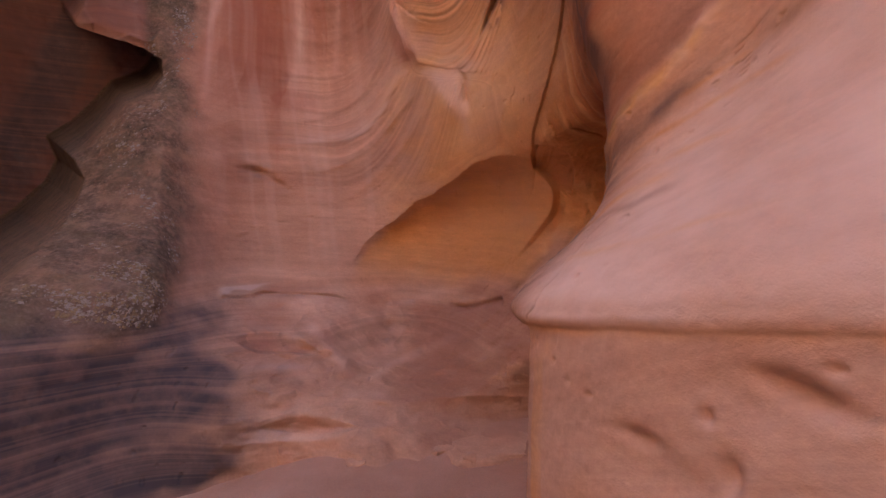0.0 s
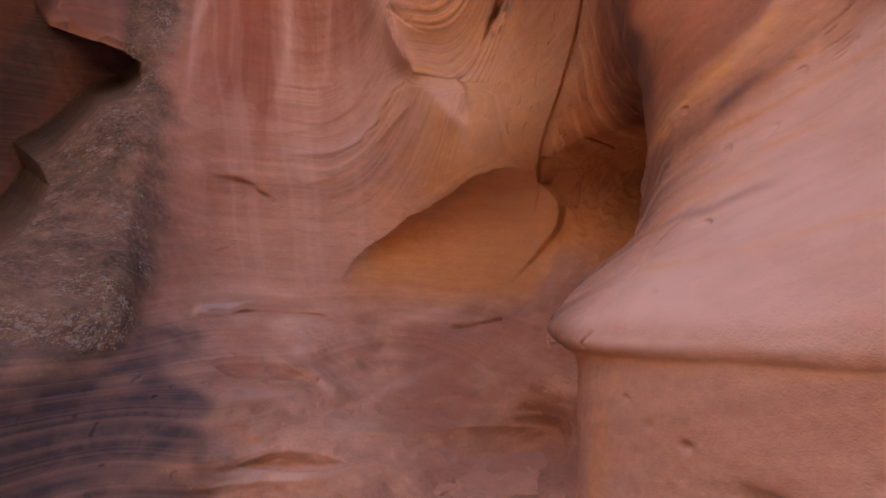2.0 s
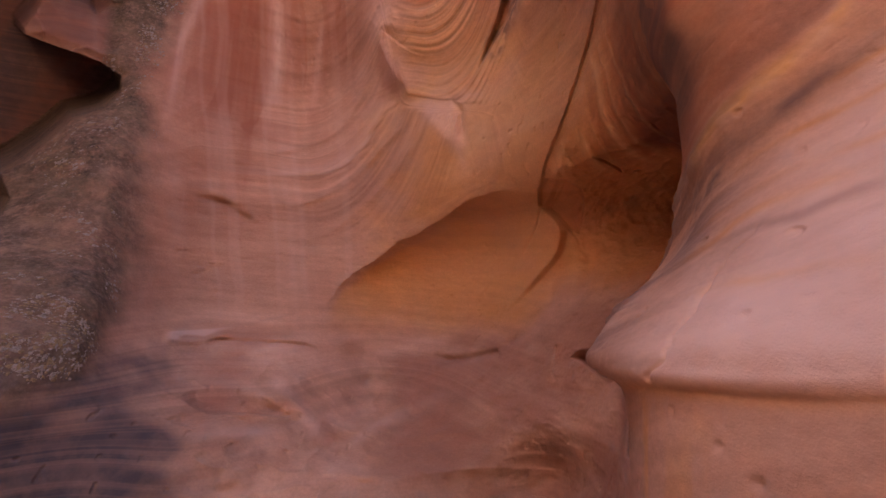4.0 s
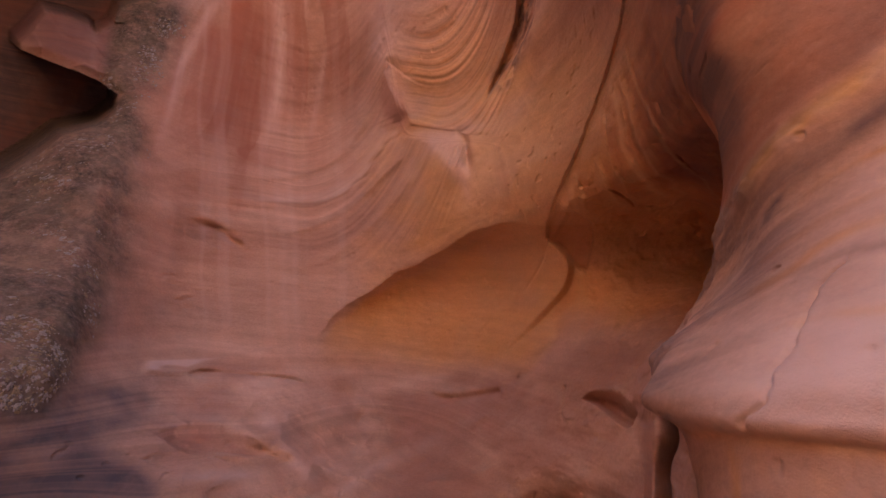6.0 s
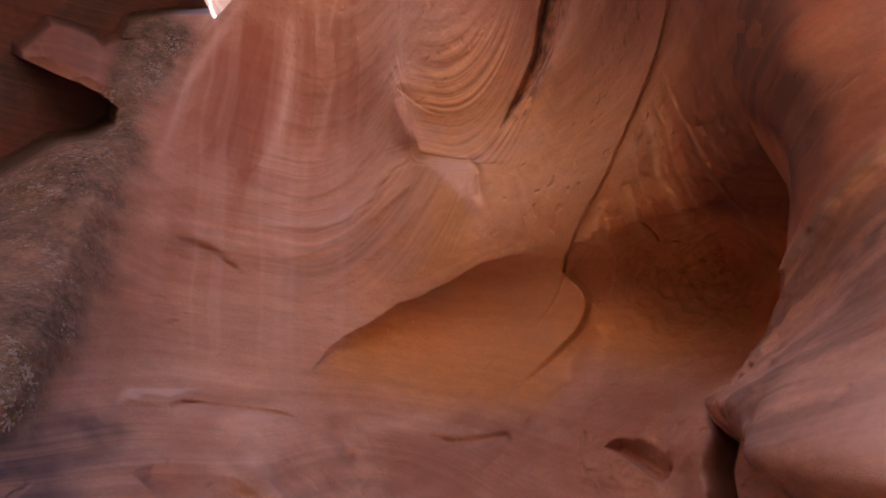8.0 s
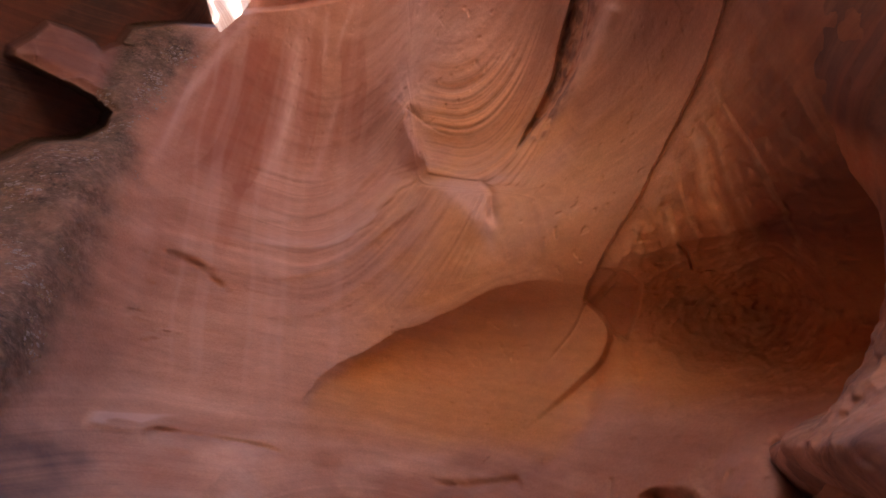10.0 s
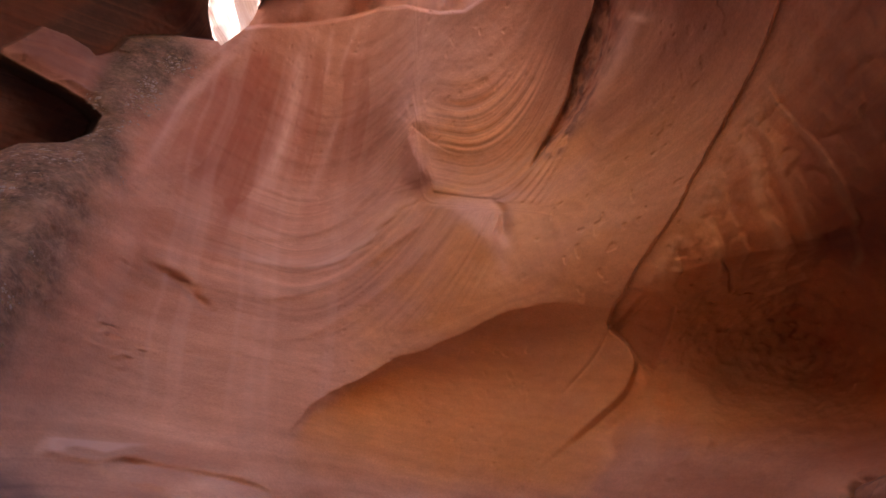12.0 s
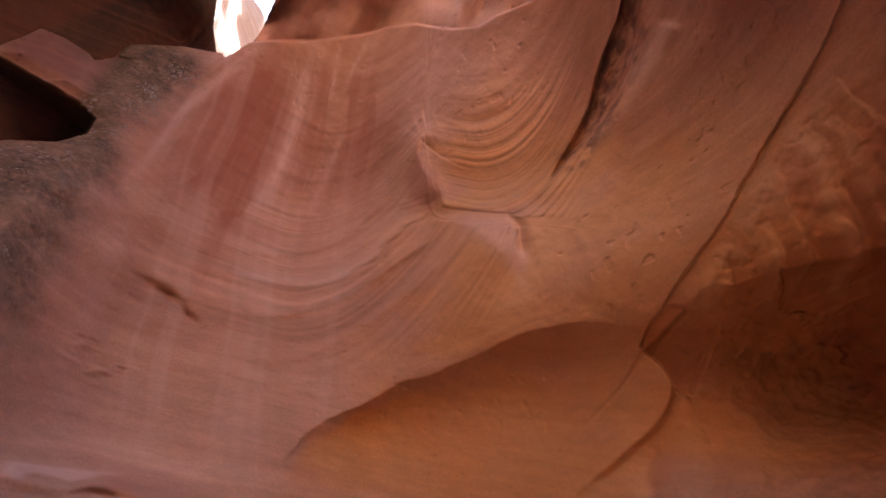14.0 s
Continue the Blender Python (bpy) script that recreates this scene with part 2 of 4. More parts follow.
def swept(a, e):
    """The cross-beds that sweep up out of the scoop to the horn, and those of the bowl above it, in degrees of rise."""
    q = e + 0.0
    for _ in range(5):
        q = e - np.minimum(0.065 * np.maximum(a + 13 - 0.28 * np.clip(17.5 - q, -6, 12), 0) ** 2, 30)
    p = e + 0.0
    for _ in range(5):
        p = e - np.minimum(0.07 * np.maximum(a - 4 - 0.35 * np.clip(38 - p, -8, 8), 0) ** 2, 30)
    return q, p


def bedding(p):
    """Height within the beds, which lie nearly flat and wander a little."""
    return p[..., 2] + 0.05 * p[..., 0] - 0.03 * p[..., 1] + 0.10 * lumpy(p, 1.7, 11, 2)


def ridges(s, seed=0):
    """Thin proud beds and soft gaps between them, 0 to 1."""
    w = wavy(s, 0.11, seed, 3)
    return smooth(0.5 + 1.3 * w)


# ---- the alcove wall ----
HEART = Vector((-0.45, 1.3, 1.45))
ALCOVE_WEST = [
    [2.09, 2.21, 2.34, 2.47, 2.55, 2.61, 2.96, 3.73, 4.85, 6.15, 7.48],
    [2.12, 2.19, 2.25, 2.34, 2.56, 2.91, 3.72, 4.77, 5.69, 6.40, 7.01],
    [2.15, 2.18, 2.18, 2.17, 2.42, 3.39, 4.78, 6.00, 6.52, 6.56, 6.50],
    [2.16, 2.16, 2.18, 2.12, 2.33, 4.92, 6.95, 7.70, 7.13, 6.51, 6.01],
    [2.19, 2.09, 2.12, 2.35, 2.14, 3.47, 4.16, 6.81, 7.08, 6.42, 5.71],
    [2.24, 2.03, 1.71, 2.18, 4.33, 4.72, 5.54, 6.07, 6.58, 6.21, 5.50],
    [2.18, 2.07, 2.05, 2.29, 3.30, 4.64, 6.19, 6.54, 6.37, 5.72, 5.12],
    [2.00, 1.65, 1.73, 3.42, 4.21, 3.95, 4.23, 4.20, 4.66, 4.90, 4.60],
]
ALCOVE_EAST = [
    [1.73, 1.70, 1.99, 2.87, 4.25, 3.48, 3.08, 4.16, 4.54, 4.26, 3.78],
    [1.62, 1.94, 2.44, 2.52, 2.96, 3.39, 2.51, 3.10, 3.75, 3.42, 2.97],
    [1.72, 2.03, 2.29, 2.18, 2.24, 2.80, 2.22, 2.45, 2.70, 2.54, 2.46],
    [1.86, 1.96, 1.94, 1.72, 1.92, 2.43, 1.86, 1.88, 2.16, 2.22, 2.29],
    [1.93, 1.84, 1.71, 1.62, 1.93, 2.53, 2.16, 1.40, 1.63, 2.09, 2.36],
    [1.91, 1.80, 1.70, 1.68, 1.85, 2.20, 1.98, 1.52, 1.71, 2.10, 2.50],
    [1.86, 1.84, 1.84, 1.89, 1.91, 1.90, 1.68, 1.59, 1.89, 2.28, 2.68],
    [1.81, 1.92, 2.04, 2.17, 2.24, 2.20, 2.20, 2.27, 2.42, 2.65, 2.88],
    [1.77, 2.01, 2.24, 2.44, 2.58, 2.68, 2.83, 2.96, 3.02, 3.06, 3.09],
]

FAR_EDGE = [(-90, -12), (-66, -7), (-54.1, -2.3), (-49.7, 2.2), (-46.4, 5.2), (-43.9, 8.6), (-43.0, 11.1), (-43.9, 13.3), (-42.2, 14.9), (-40.2, 17.6),
            (-38.6, 20.2), (-35.8, 22.0), (-34.4, 24.0), (-34.6, 25.6), (-36.4, 26.2), (-38.2, 26.3), (-40.5, 26.2), (-43.1, 26.2), (-43.3, 26.9),
            (-42.6, 28.5), (-42.0, 30.3), (-40.1, 30.8), (-38.1, 30.8), (-37.4, 30.5), (-36.3, 31.8), (-36.0, 33.6), (-34.7, 34.6), (-31.9, 36.4),
            (-28.1, 38.0), (-27.0, 39.5), (-26.0, 41.2), (-26.6, 44.6), (-27.5, 80)]
GAP = [(-32.0, 42.4), (-30.5, 40.0), (-28.8, 38.3), (-27.8, 37.6), (-26.2, 40.5), (-25.8, 42.0), (-26.2, 44.6), (-26.5, 58), (-37, 58)]
BROW = [(-7.8, 0.8), (-5.5, 4.7), (-0.7, 8.3), (2.0, 10.5), (5.8, 12.5), (10.1, 15.3), (13.7, 17.4), (18.8, 18.8), (24.6, 18.4)]
SLAB_EDGE = [(24.8, 16.3), (26.4, 15.2), (27.7, 12.9), (26.7, 9.7), (24.1, 6.9), (20.9, 3.7), (15.6, -1.1)]
CRACK = [(44.5, 50), (43.1, 46.6), (41.0, 42.9), (38.0, 38.9), (34.4, 33.8), (30.9, 28.1), (27.7, 23.3), (26.4, 20.9), (25.1, 18.1), (24.8, 16.3)]
CRACK_TAIL = [(24.8, 16.3), (23.6, 13.3), (21.8, 10.7), (19.9, 8.2)]
CRACK_FORK = [(24.8, 16.3), (26.7, 14.9), (28.4, 12.9), (29.4, 11.5), (29.7, 9.5)]
POCKET_BROW = [(26.4, 20.6), (29.2, 21.2), (31.9, 22.3), (35.0, 23.2), (40.0, 24.0), (44.0, 24.6), (50, 27)]
HORN = [(1.9, 38.6), (-0.6, 38.2), (-2.4, 37.3), (-1.4, 34.8), (1.4, 31.9), (3.0, 29.2)]
NOSE = [(3.1, 29.0), (5.4, 28.4), (8.2, 26.7), (12.2, 22.8)]
NOTCH = [(13.0, 30.7), (10.6, 30.2), (11.8, 29.0), (12.2, 26.4), (13.1, 25.4)]
RIB = [(28.1, 50.2), (25.5, 45.6), (22.0, 41.2), (19.2, 38.2), (15.8, 34.2), (13.1, 31.4)]
SEAM = [(24.6, 51.5), (23.4, 47.1), (21.2, 42.5), (18.7, 38.3), (15.9, 34.8)]
CLEFT = [(22.6, 54.0), (22.1, 51.1), (20.7, 47.9), (20.0, 45.6), (19.4, 42.7), (17.7, 39.6), (15.9, 36.7), (14.9, 34.5), (17.8, 37.2), (20.4, 40.0), (22.6, 42.4), (23.7, 45.5), (24.9, 49.9), (25.6, 54.0)]
HORN_FACE = [(-1.6, 37.7), (-2.4, 35.3), (-2.5, 32.9), (-1.6, 30.6), (1.2, 29.8), (2.2, 31.4), (0.7, 33.8), (-0.9, 35.2)]
SADDLE = [(2.2, 30.2), (8.0, 30.5), (12.3, 31.8), (15.0, 31.3), (11.2, 29.4), (12.6, 28.5), (13.1, 25.3), (12.7, 21.9), (8.5, 26.0), (5.1, 28.3), (2.5, 28.5)]
CREVICE = [(43.6, 4.0), (44.3, 0.0), (44.4, -4.5), (44.0, -10.0), (43.0, -16.0)]
HOLE_TOP = [(30.1, -4.1), (32.2, -2.7), (35.4, -2.6), (37.0, -3.6), (38.4, -4.9)]
HOLE_SILL = [(30.1, -4.3), (32.3, -4.9), (34.2, -6.0), (37.0, -7.2), (38.4, -5.1)]
FAR_RIM = [(-26.3, 40.4), (-24.9, 41.3), (-20.6, 43.4), (-14.0, 46.6), (-10.7, 48.4), (-6.9, 49.5), (-1.8, 49.7), (2.2, 50.5), (4.4, 51.8), (9.2, 53.5), (14.0, 58.0), (14.0, 76.0), (-24.5, 76.0), (-25.2, 52.0)]
DIAMOND = [(26.7, 20.6), (25.1, 18.9), (24.6, 16.6), (26.9, 14.8), (28.5, 12.7), (29.6, 12.4), (31.0, 16.2), (31.3, 18.7), (29.5, 20.2)]
CREASE = [(29.6, 12.4), (31.1, 8.3), (29.8, 4.1), (27.5, 1.6), (25.3, -1.4)]
WAVE = [(33.5, 13.2), (34.9, 10.3), (34.9, 6.8), (32.9, 4.1), (30.2, 2.5)]
CRUST_EDGE = [(-8, -33.5), (-0.5, -32.3), (8, -31.0), (14, -30.4), (21.3, -31.0), (26.3, -32.2), (29.9, -30.2), (34.3, -29.0), (38.1, -28.2)]
# stains that run down the wall: line, half its width in degrees, strength
RUST_STREAKS = [
    ([(-12.3, 44.0), (-10.1, 39.1), (-9.3, 34.7), (-9.2, 28.0)], 1.5, 0.42),
    ([(-17.2, 42.5), (-15.4, 36.5), (-14.6, 31.0), (-14.6, 25.0)], 1.2, 0.40),
    ([(-21.6, 40.3), (-20.7, 31.0), (-21.7, 24.7), (-24.9, 19.1)], 2.6, 0.38),
    ([(-25.0, 36.3), (-25.4, 29.0), (-26.0, 22.7)], 1.8, 0.35),
    ([(-5.6, 42.0), (-5.9, 35.0), (-7.0, 27.0)], 0.5, 0.22),
    ([(-20.0, 24.0), (-18.5, 23.0), (-12.0, 22.6)], 1.1, 0.28),
]
PALE_STREAKS = [
    ([(-19.3, 42.7), (-17.8, 36.6), (-17.4, 31.9), (-17.4, 25.6), (-18.2, 18.9)], 0.9, 0.50),
    ([(-16.1, 44.9), (-14.3, 38.1)], 0.4, 0.45),
    ([(-13.0, 46.9), (-13.1, 43.2), (-13.1, 40.0)], 0.35, 0.5),
    ([(-25.7, 39.6), (-27.5, 33.8), (-28.7, 30.7), (-29.1, 26.0), (-29.7, 19.1)], 0.5, 0.30),
    ([(-11.4, 37.0), (-11.6, 30.0), (-12.4, 24.0)], 0.5, 0.32),
    ([(-23.4, 26.0), (-23.0, 17.0), (-23.6, 8.0)], 0.9, 0.15),
    ([(-28.0, 19.0), (-27.0, 9.0), (-26.5, 2.0)], 0.8, 0.13),
]
LEDGE = [(-27.5, -2.4), (-22.7, -2.1), (-17.0, -1.3), (-10.9, 0.3), (-7.9, 0.9)]
FLAKE = [(-27.6, -3.3), (-26.2, -3.6), (-24.6, -3.8), (-21.0, -3.2), (-19.0, -2.7), (-15.5, -1.9)]
LEDGE_LOW = [(-21.9, -3.6), (-16.5, -3.8), (-10.0, -4.2), (-5.8, -5.5)]
SHELF = [(6.2, -5.2), (10.9, -5.7), (18.4, -4.2)]
SHELF_RISE = [(18.4, -4.2), (20.7, -2.2), (24.9, 1.9), (25.5, 4.7), (28.4, 11.1)]
EYE_LID = [(-25.2, -10.8), (-21.2, -9.2), (-16.2, -9.6), (-13.0, -11.6), (-10.0, -13.8)]
LOW_LID = [(-20, -27.0), (-13, -25.2), (-6, -26.0), (1, -28)]
BASE_LID = [(0, -24.5), (8, -22.5), (16, -20.5), (24, -19.0), (34, -18)]
FORK_WEST = [(-14, -7.0), (-10, -11.0), (-6, -15.5), (-3, -19.0)]
FORK_EAST = [(12, -9.5), (6, -12.5), (1, -16), (-3, -19.0)]
ARC = [(1.6, 29.4), (-1.8, 26.2), (-4.0, 22.5), (-8.6, 18.8), (-16.1, 17.5), (-21.8, 17.3), (-26.4, 18.0)]
BROW_FLOOR = [(-7.8, 0.7), (-4.2, -0.4), (0.0, -1.2), (8.6, -1.6), (16.0, -1.6), (24.6, -0.5)]
EYE_FLOOR = [(-25.2, -11.0), (-21.0, -13.6), (-15.4, -14.1), (-10.0, -14.2)]
LOW_FLOOR = [(-20, -27.4), (-13, -28.6), (-6, -29.0), (1, -28.2)]
ARC_FAINT = [(4.6, 25.7), (0.8, 20.0), (-5.0, 13.9), (-9.9, 10.4), (-18.4, 10.3)]
ARC_LOW = [(3.4, 27.8), (-1.1, 23.3), (-6.0, 18.1), (-12.2, 14.6), (-16.6, 14.1), (-22.0, 14.1)]
ARC_HIGH = [(-3.2, 32.0), (-4.2, 30.4), (-7.3, 25.1), (-12.0, 21.8), (-17.7, 20.4), (-23, 21.4)]


def lichen(place, ray, weight):
    """Small crusts that cling to the weathered rock, in grey-white and in ochre."""
    rng = np.random.default_rng(4)
    chance = (weight * (weight > 0.35))[1:-1, 1:-1].ravel()
    for label, mat, count in (("grey-white lichen crusts on the dark weathered rock", CRUST_WHITE, 1300), ("ochre lichen crusts on the weathered rock", CRUST_OCHRE, 900)):
        bm = bmesh.new()
        for pick in rng.choice(chance.size, count, p=chance / chance.sum()):
            i, j = np.unravel_index(pick, (place.shape[0] - 2, place.shape[1] - 2))
            i, j = i + 1, j + 1
            across, up = Vector(place[i + 1, j] - place[i - 1, j]), Vector(place[i, j + 1] - place[i, j - 1])
            normal = across.cross(up).normalized()
            if normal.dot(Vector(ray[i, j])) > 0:
                normal = -normal
            side = normal.orthogonal().normalized()
            over = normal.cross(side)
            size = 0.004 + 0.014 * rng.random() ** 2.5
            n = int(rng.integers(6, 9))
            rim = []
            for k in range(n):
                t, q = 2 * math.pi * k / n, size * (0.55 + 0.8 * rng.random())
                rim.append(bm.verts.new(Vector(place[i, j]) + side * math.cos(t) * q * 1.4 + over * math.sin(t) * q - normal * 0.002))
            top = bm.verts.new(Vector(place[i, j]) + normal * (0.0035 + 0.1 * size))
            for k in range(n):
                bm.faces.new((rim[k], rim[(k + 1) % n], top))
        mesh = bpy.data.meshes.new("lichen")
        bm.to_mesh(mesh)
        bm.free()
        mesh.materials.append(mat)
        tagged(new("lichen", mesh), label, "lichen", kind="stuff")


def alcove():
    turn = np.concatenate([np.linspace(-88, -58, 60, endpoint=False), np.linspace(-58, 52, 960, endpoint=False), np.linspace(52, 100, 90)])
    rise = np.concatenate([np.linspace(-52, -34, 50, endpoint=False), np.linspace(-34, 54, 780, endpoint=False), np.linspace(54, 74, 50)])
    a, e = np.meshgrid(turn, rise, indexing="ij")
    near = loft(ALCOVE_WEST + ALCOVE_EAST, a, e, -72, 12, -36, 12)
    # the far passage beyond the edge of the near rock
    d, _ = along(a, e, FAR_EDGE, 0)
    beyond = inside(a, e, FAR_EDGE + [(-90, 80)])
    out = np.where(beyond, np.abs(d), -np.abs(d))
    # creases, steps and hollows of the near rock
    r = near
    r = r + 0.12 * np.exp(-((out / 0.9) ** 2)) * (a < -20)
    ragged = e + 0.35 * lumpy(np.stack([a, e, 0 * a], -1), 2.2, 36, 3)
    r = r + scoop_out(a, ragged, BROW, BROW_FLOOR, 0.36, 15.0, 0.6, 0.0, 0.25) - groove(a, e, BROW, 1.6, 0.03, 0.2, 0.4)
    r = r + step(a, e, SLAB_EDGE, 0.7, 0.10, 5.0, 0.05, 0.6, 1)
    jog = 0.25 * wavy(e, 1.6, 8, 3)
    r = r + groove(a + jog, e, CRACK, 0.17, 0.036, 0.02, 0.02) * (0.55 + 0.6 * wavy(e, 2.0, 9, 2)) + step(a + jog, e, CRACK, 0.5, -0.035, 4.0, 0.05, 0.1, -1)
    r = r + groove(a, e, CRACK_TAIL, 0.14, 0.016, 0.02, 0.4) + groove(a, e, CRACK_FORK, 0.2, 0.03, 0.02, 0.4)
    diamond = np.where(inside(a, e, DIAMOND), 1, -1) * np.abs(along(a, e, DIAMOND + DIAMOND[:1], 0)[0])
    r = r + 0.06 * smooth(diamond / 0.5 + 0.4)
    r = r + groove(a, e, CREASE, 0.9, 0.05, 0.2, 0.4) + step(a, e, WAVE, 1.2, 0.05, 2.5, 0.3, 0.3, 1)
    r = r + groove(a, e, [(35.2, 23.5), (36.5, 22.2), (37.1, 20.0)], 0.16, 0.05, 0.2, 0.2)
    r = r + hollow(a, e, POCKET_BROW, 8.0, 0.40, 0.5, 0.3, 1.3)
    r = r - ridge(a, e, HORN, 1.6, 3.0, 0.22, 0.35, 0.3) + dent(a, e, (5.5, 33.8), (4.5, 2.6), 0.10, 20)
    horn = np.where(inside(a, e, HORN_FACE), 1, -1) * np.abs(along(a, e, HORN_FACE + HORN_FACE[:1], 0)[0])
    horn = smooth(horn / 1.3 + 0.45)
    saddle = np.where(inside(a, e, SADDLE), 1, -1) * np.abs(along(a, e, SADDLE + SADDLE[:1], 0)[0])
    saddle = smooth(saddle / 2.4 + 0.4)
    r = r + 0.03 * horn + groove(a + 0.15 * np.sin(e * 2.1), e, ARC, 0.28, 0.05, 0.1, 0.5)
    r = r - ridge(a, e, NOSE, 2.4, 3.6, 0.11, 0.4, 0.5) + groove(a, e, NOTCH, 0.5, 0.05, 0.5, 0.2) + dent(a, e, (12.3, 26.8), (0.7, 1.8), 0.07, 15)
    for line, high in ((ARC, 0.10), (ARC_LOW, 0.085), (ARC_HIGH, 0.07), (ARC_FAINT, 0.05)):
        r = r - ridge(a, e, line, 0.55, 2.3, high, 0.15, 0.35)
    eye, low_eye = basin(a, e, EYE_LID, EYE_FLOOR, 1.0), basin(a, e, LOW_LID, LOW_FLOOR, 1.0)
    r = r + 0.14 * eye + 0.09 * low_eye - 0.05 * dent(a, e, (-17, -16.6), (7, 1.6), 1.0, 3) - 0.05 * dent(a, e, (-10, -29.8), (7, 1.4), 1.0)
    r = r + hollow(a, e, BASE_LID, 4.5, 0.13, 0.5, 0.3, 1.3) + dent(a, e, (28, -20), (5.5, 4.5), 0.36)
    r = r + dent(a, e, (-22.6, 13.6), (1.9, 0.5), 0.10, -12) + dent(a, e, (-19.6, 12.2), (1.6, 0.45), 0.10, -28) - dent(a, e, (-21.0, 14.3), (2.6, 0.6), 0.03, -20)
    r = r - groove(a + 0.8 * np.sin(e * 0.9), e, FORK_WEST, 1.7, 0.10, 0.3, 0.3) - groove(a, e + 0.7 * np.sin(a * 0.6), FORK_EAST, 1.7, 0.10, 0.3, 0.3)
    r = r - groove(a, e, RIB, 1.4, 0.08, 0.05, 0.15)
    cleft = np.where(inside(a, e, CLEFT), 1, -1) * np.abs(along(a, e, CLEFT + CLEFT[:1], 0)[0])
    r = r + 0.15 * smooth(cleft / 0.9 + 0.3)
    r = r + step(a, e, LEDGE, 0.5, -0.035, 1.6, 0.15, 0.25, -1) - ridge(a, e + 0.12 * np.sin(a * 1.3), FLAKE, 1.3, 0.55, 0.07, 0.1, 0.6) + groove(a, e, LEDGE_LOW, 0.3, 0.05, 0.1, 0.3)
    r = r + groove(a, e, SHELF, 0.6, 0.10, 0.4, 0.05) + groove(a + 0.3 * np.sin(e * 1.4), e, SHELF_RISE, 0.8, 0.055, 0.1, 0.3)
    r = r + dent(a, e, (-0.7, -8.7), (0.7, 0.7), 0.06)
    r = r - 0.25 * smooth((a - 36) / 12) * smooth((8 - e) / 5)
    hole = basin(a, e, HOLE_TOP, HOLE_SILL, 1.0, 2.2)
    r = r + 0.16 * hole + groove(a + 0.3 * np.sin(e), e, CREVICE, 1.0, 0.45, 0.25, 0.1) - 0.06 * dent(a, e, (41, -4), (2.5, 6), 1.0) + groove(a, e, [(27.7, -2.5), (27.5, -5.8), (28.1, -7.7)], 0.22, 0.03)
    rim = np.where(inside(a, e + 0.25 * wavy(a, 2.0, 38, 2), FAR_RIM), 1, -1) * np.abs(along(a, e, FAR_RIM + FAR_RIM[:1], 0)[0])
    rim = smooth(rim / 0.45 + 0.5)
    r = r + rim * (0.40 + 0.10 * np.sin(a * 0.9) + 0.3 * lumpy(np.stack([a, e, 0 * a], -1), 5.0, 39, 2))
    r = r * (1 - 0.15 * smooth((e - 48) / 14) * smooth((a - 26) / 10))
    r = r + 0.7 * smooth((a - 56) / 16)
    r = r + 0.45 * dent(a, e, (47, 16), (7.5, 8.0), 1.0, 25) + 0.2 * dent(a, e, (40, 13), (7, 6), 1.0)
    far = 8.6 + 0.9 * np.sin(radians(1) * a * 5 + 1.0) - 2.0 * smooth((e - 37) / 10)
    weight = smooth(out / 0.35 + 0.3)
    r = r * (1 - weight) + far * weight
    weight = smooth(out / 0.15 + 0.8)
    block = smooth((-34.5 - a) / 1.5) * smooth((e - 25.5) / 2.5) * (1 - weight)
    rng = np.random.default_rng(12)
    nearest, facet = np.full(a.shape, 1e9), np.zeros(a.shape)
    for _ in range(26):
        ca, ce, ga, ge, lift = rng.uniform(-46, -25), rng.uniform(22, 40), rng.normal(), rng.normal(), rng.normal()
        d = (a - ca + 0.5 * np.sin(e * 1.3)) ** 2 + 1.6 * (e - ce + 0.4 * np.sin(a * 1.7)) ** 2
        facet = np.where(d < nearest, 0.032 * (ga * (a - ca) + ge * (e - ce)) + 0.03 * lift, facet)
        nearest = np.minimum(d, nearest)
    r = r + block * np.clip(facet, -0.16, 0.16)
    ray = np.stack([np.sin(np.radians(a)) * np.cos(np.radians(e)), np.cos(np.radians(a)) * np.cos(np.radians(e)), np.sin(np.radians(e))], -1)
    place = np.array(HEART) + ray * r[..., None]
    s = bedding(place)
    low_beds, bowl_beds = swept(a, e)
    bowl = smooth((a + 1.5 - 0.35 * (37 - e)) / 2.0) * smooth((e - 28.5) / 2)
    west = smooth((22 - a) / 10) * smooth((e - np.interp(a, *np.array(BROW).T) - 0.5) / 3) * (1 - bowl)
    sweep = smooth((e - 7) / 5) * smooth((a + 33) / 8) * np.maximum(bowl * smooth((24 - a) / 6), west)
    calm = (1 - 4 * sweep * (1 - sweep)) * (1 - 4 * bowl * (1 - bowl) * smooth((a - 2) / 2))
    s = s * (1 - sweep) + sweep * (1.45 + 0.06 * (low_beds * (1 - bowl) + bowl_beds * bowl) + 0.05 * lumpy(place, 1.2, 12, 2))
    # weathered beds stand out on the scoops and die away in the smooth hollows
    scoop = np.clip(dent(a, e, (-14, 20), (15, 9), 1.0) + dent(a, e, (8, 41), (9, 9), 2.2) + dent(a, e, (-30, -12), (12, 9), 0.8) + dent(a, e, (8, -8), (30, 6), 0.5), 0, 2.2)
    scoop = scoop * (1 - 0.9 * smooth((a - 30) / 8) * smooth((24 - e) / 4))
    scoop = scoop * (1 - np.clip(dent(a, e, (-21, 7), (8, 6), 1.0), 0, 1))
    scoop = (scoop * (0.45 + 0.55 * lumpy(place, 0.6, 5, 2)) + 0.12) * calm
    relief = -0.034 * scoop * ridges(s, 3) * (r / 4.0) - 0.014 * np.clip(scoop - 0.3, 0, 2) * ridges(s * 2.3, 4)
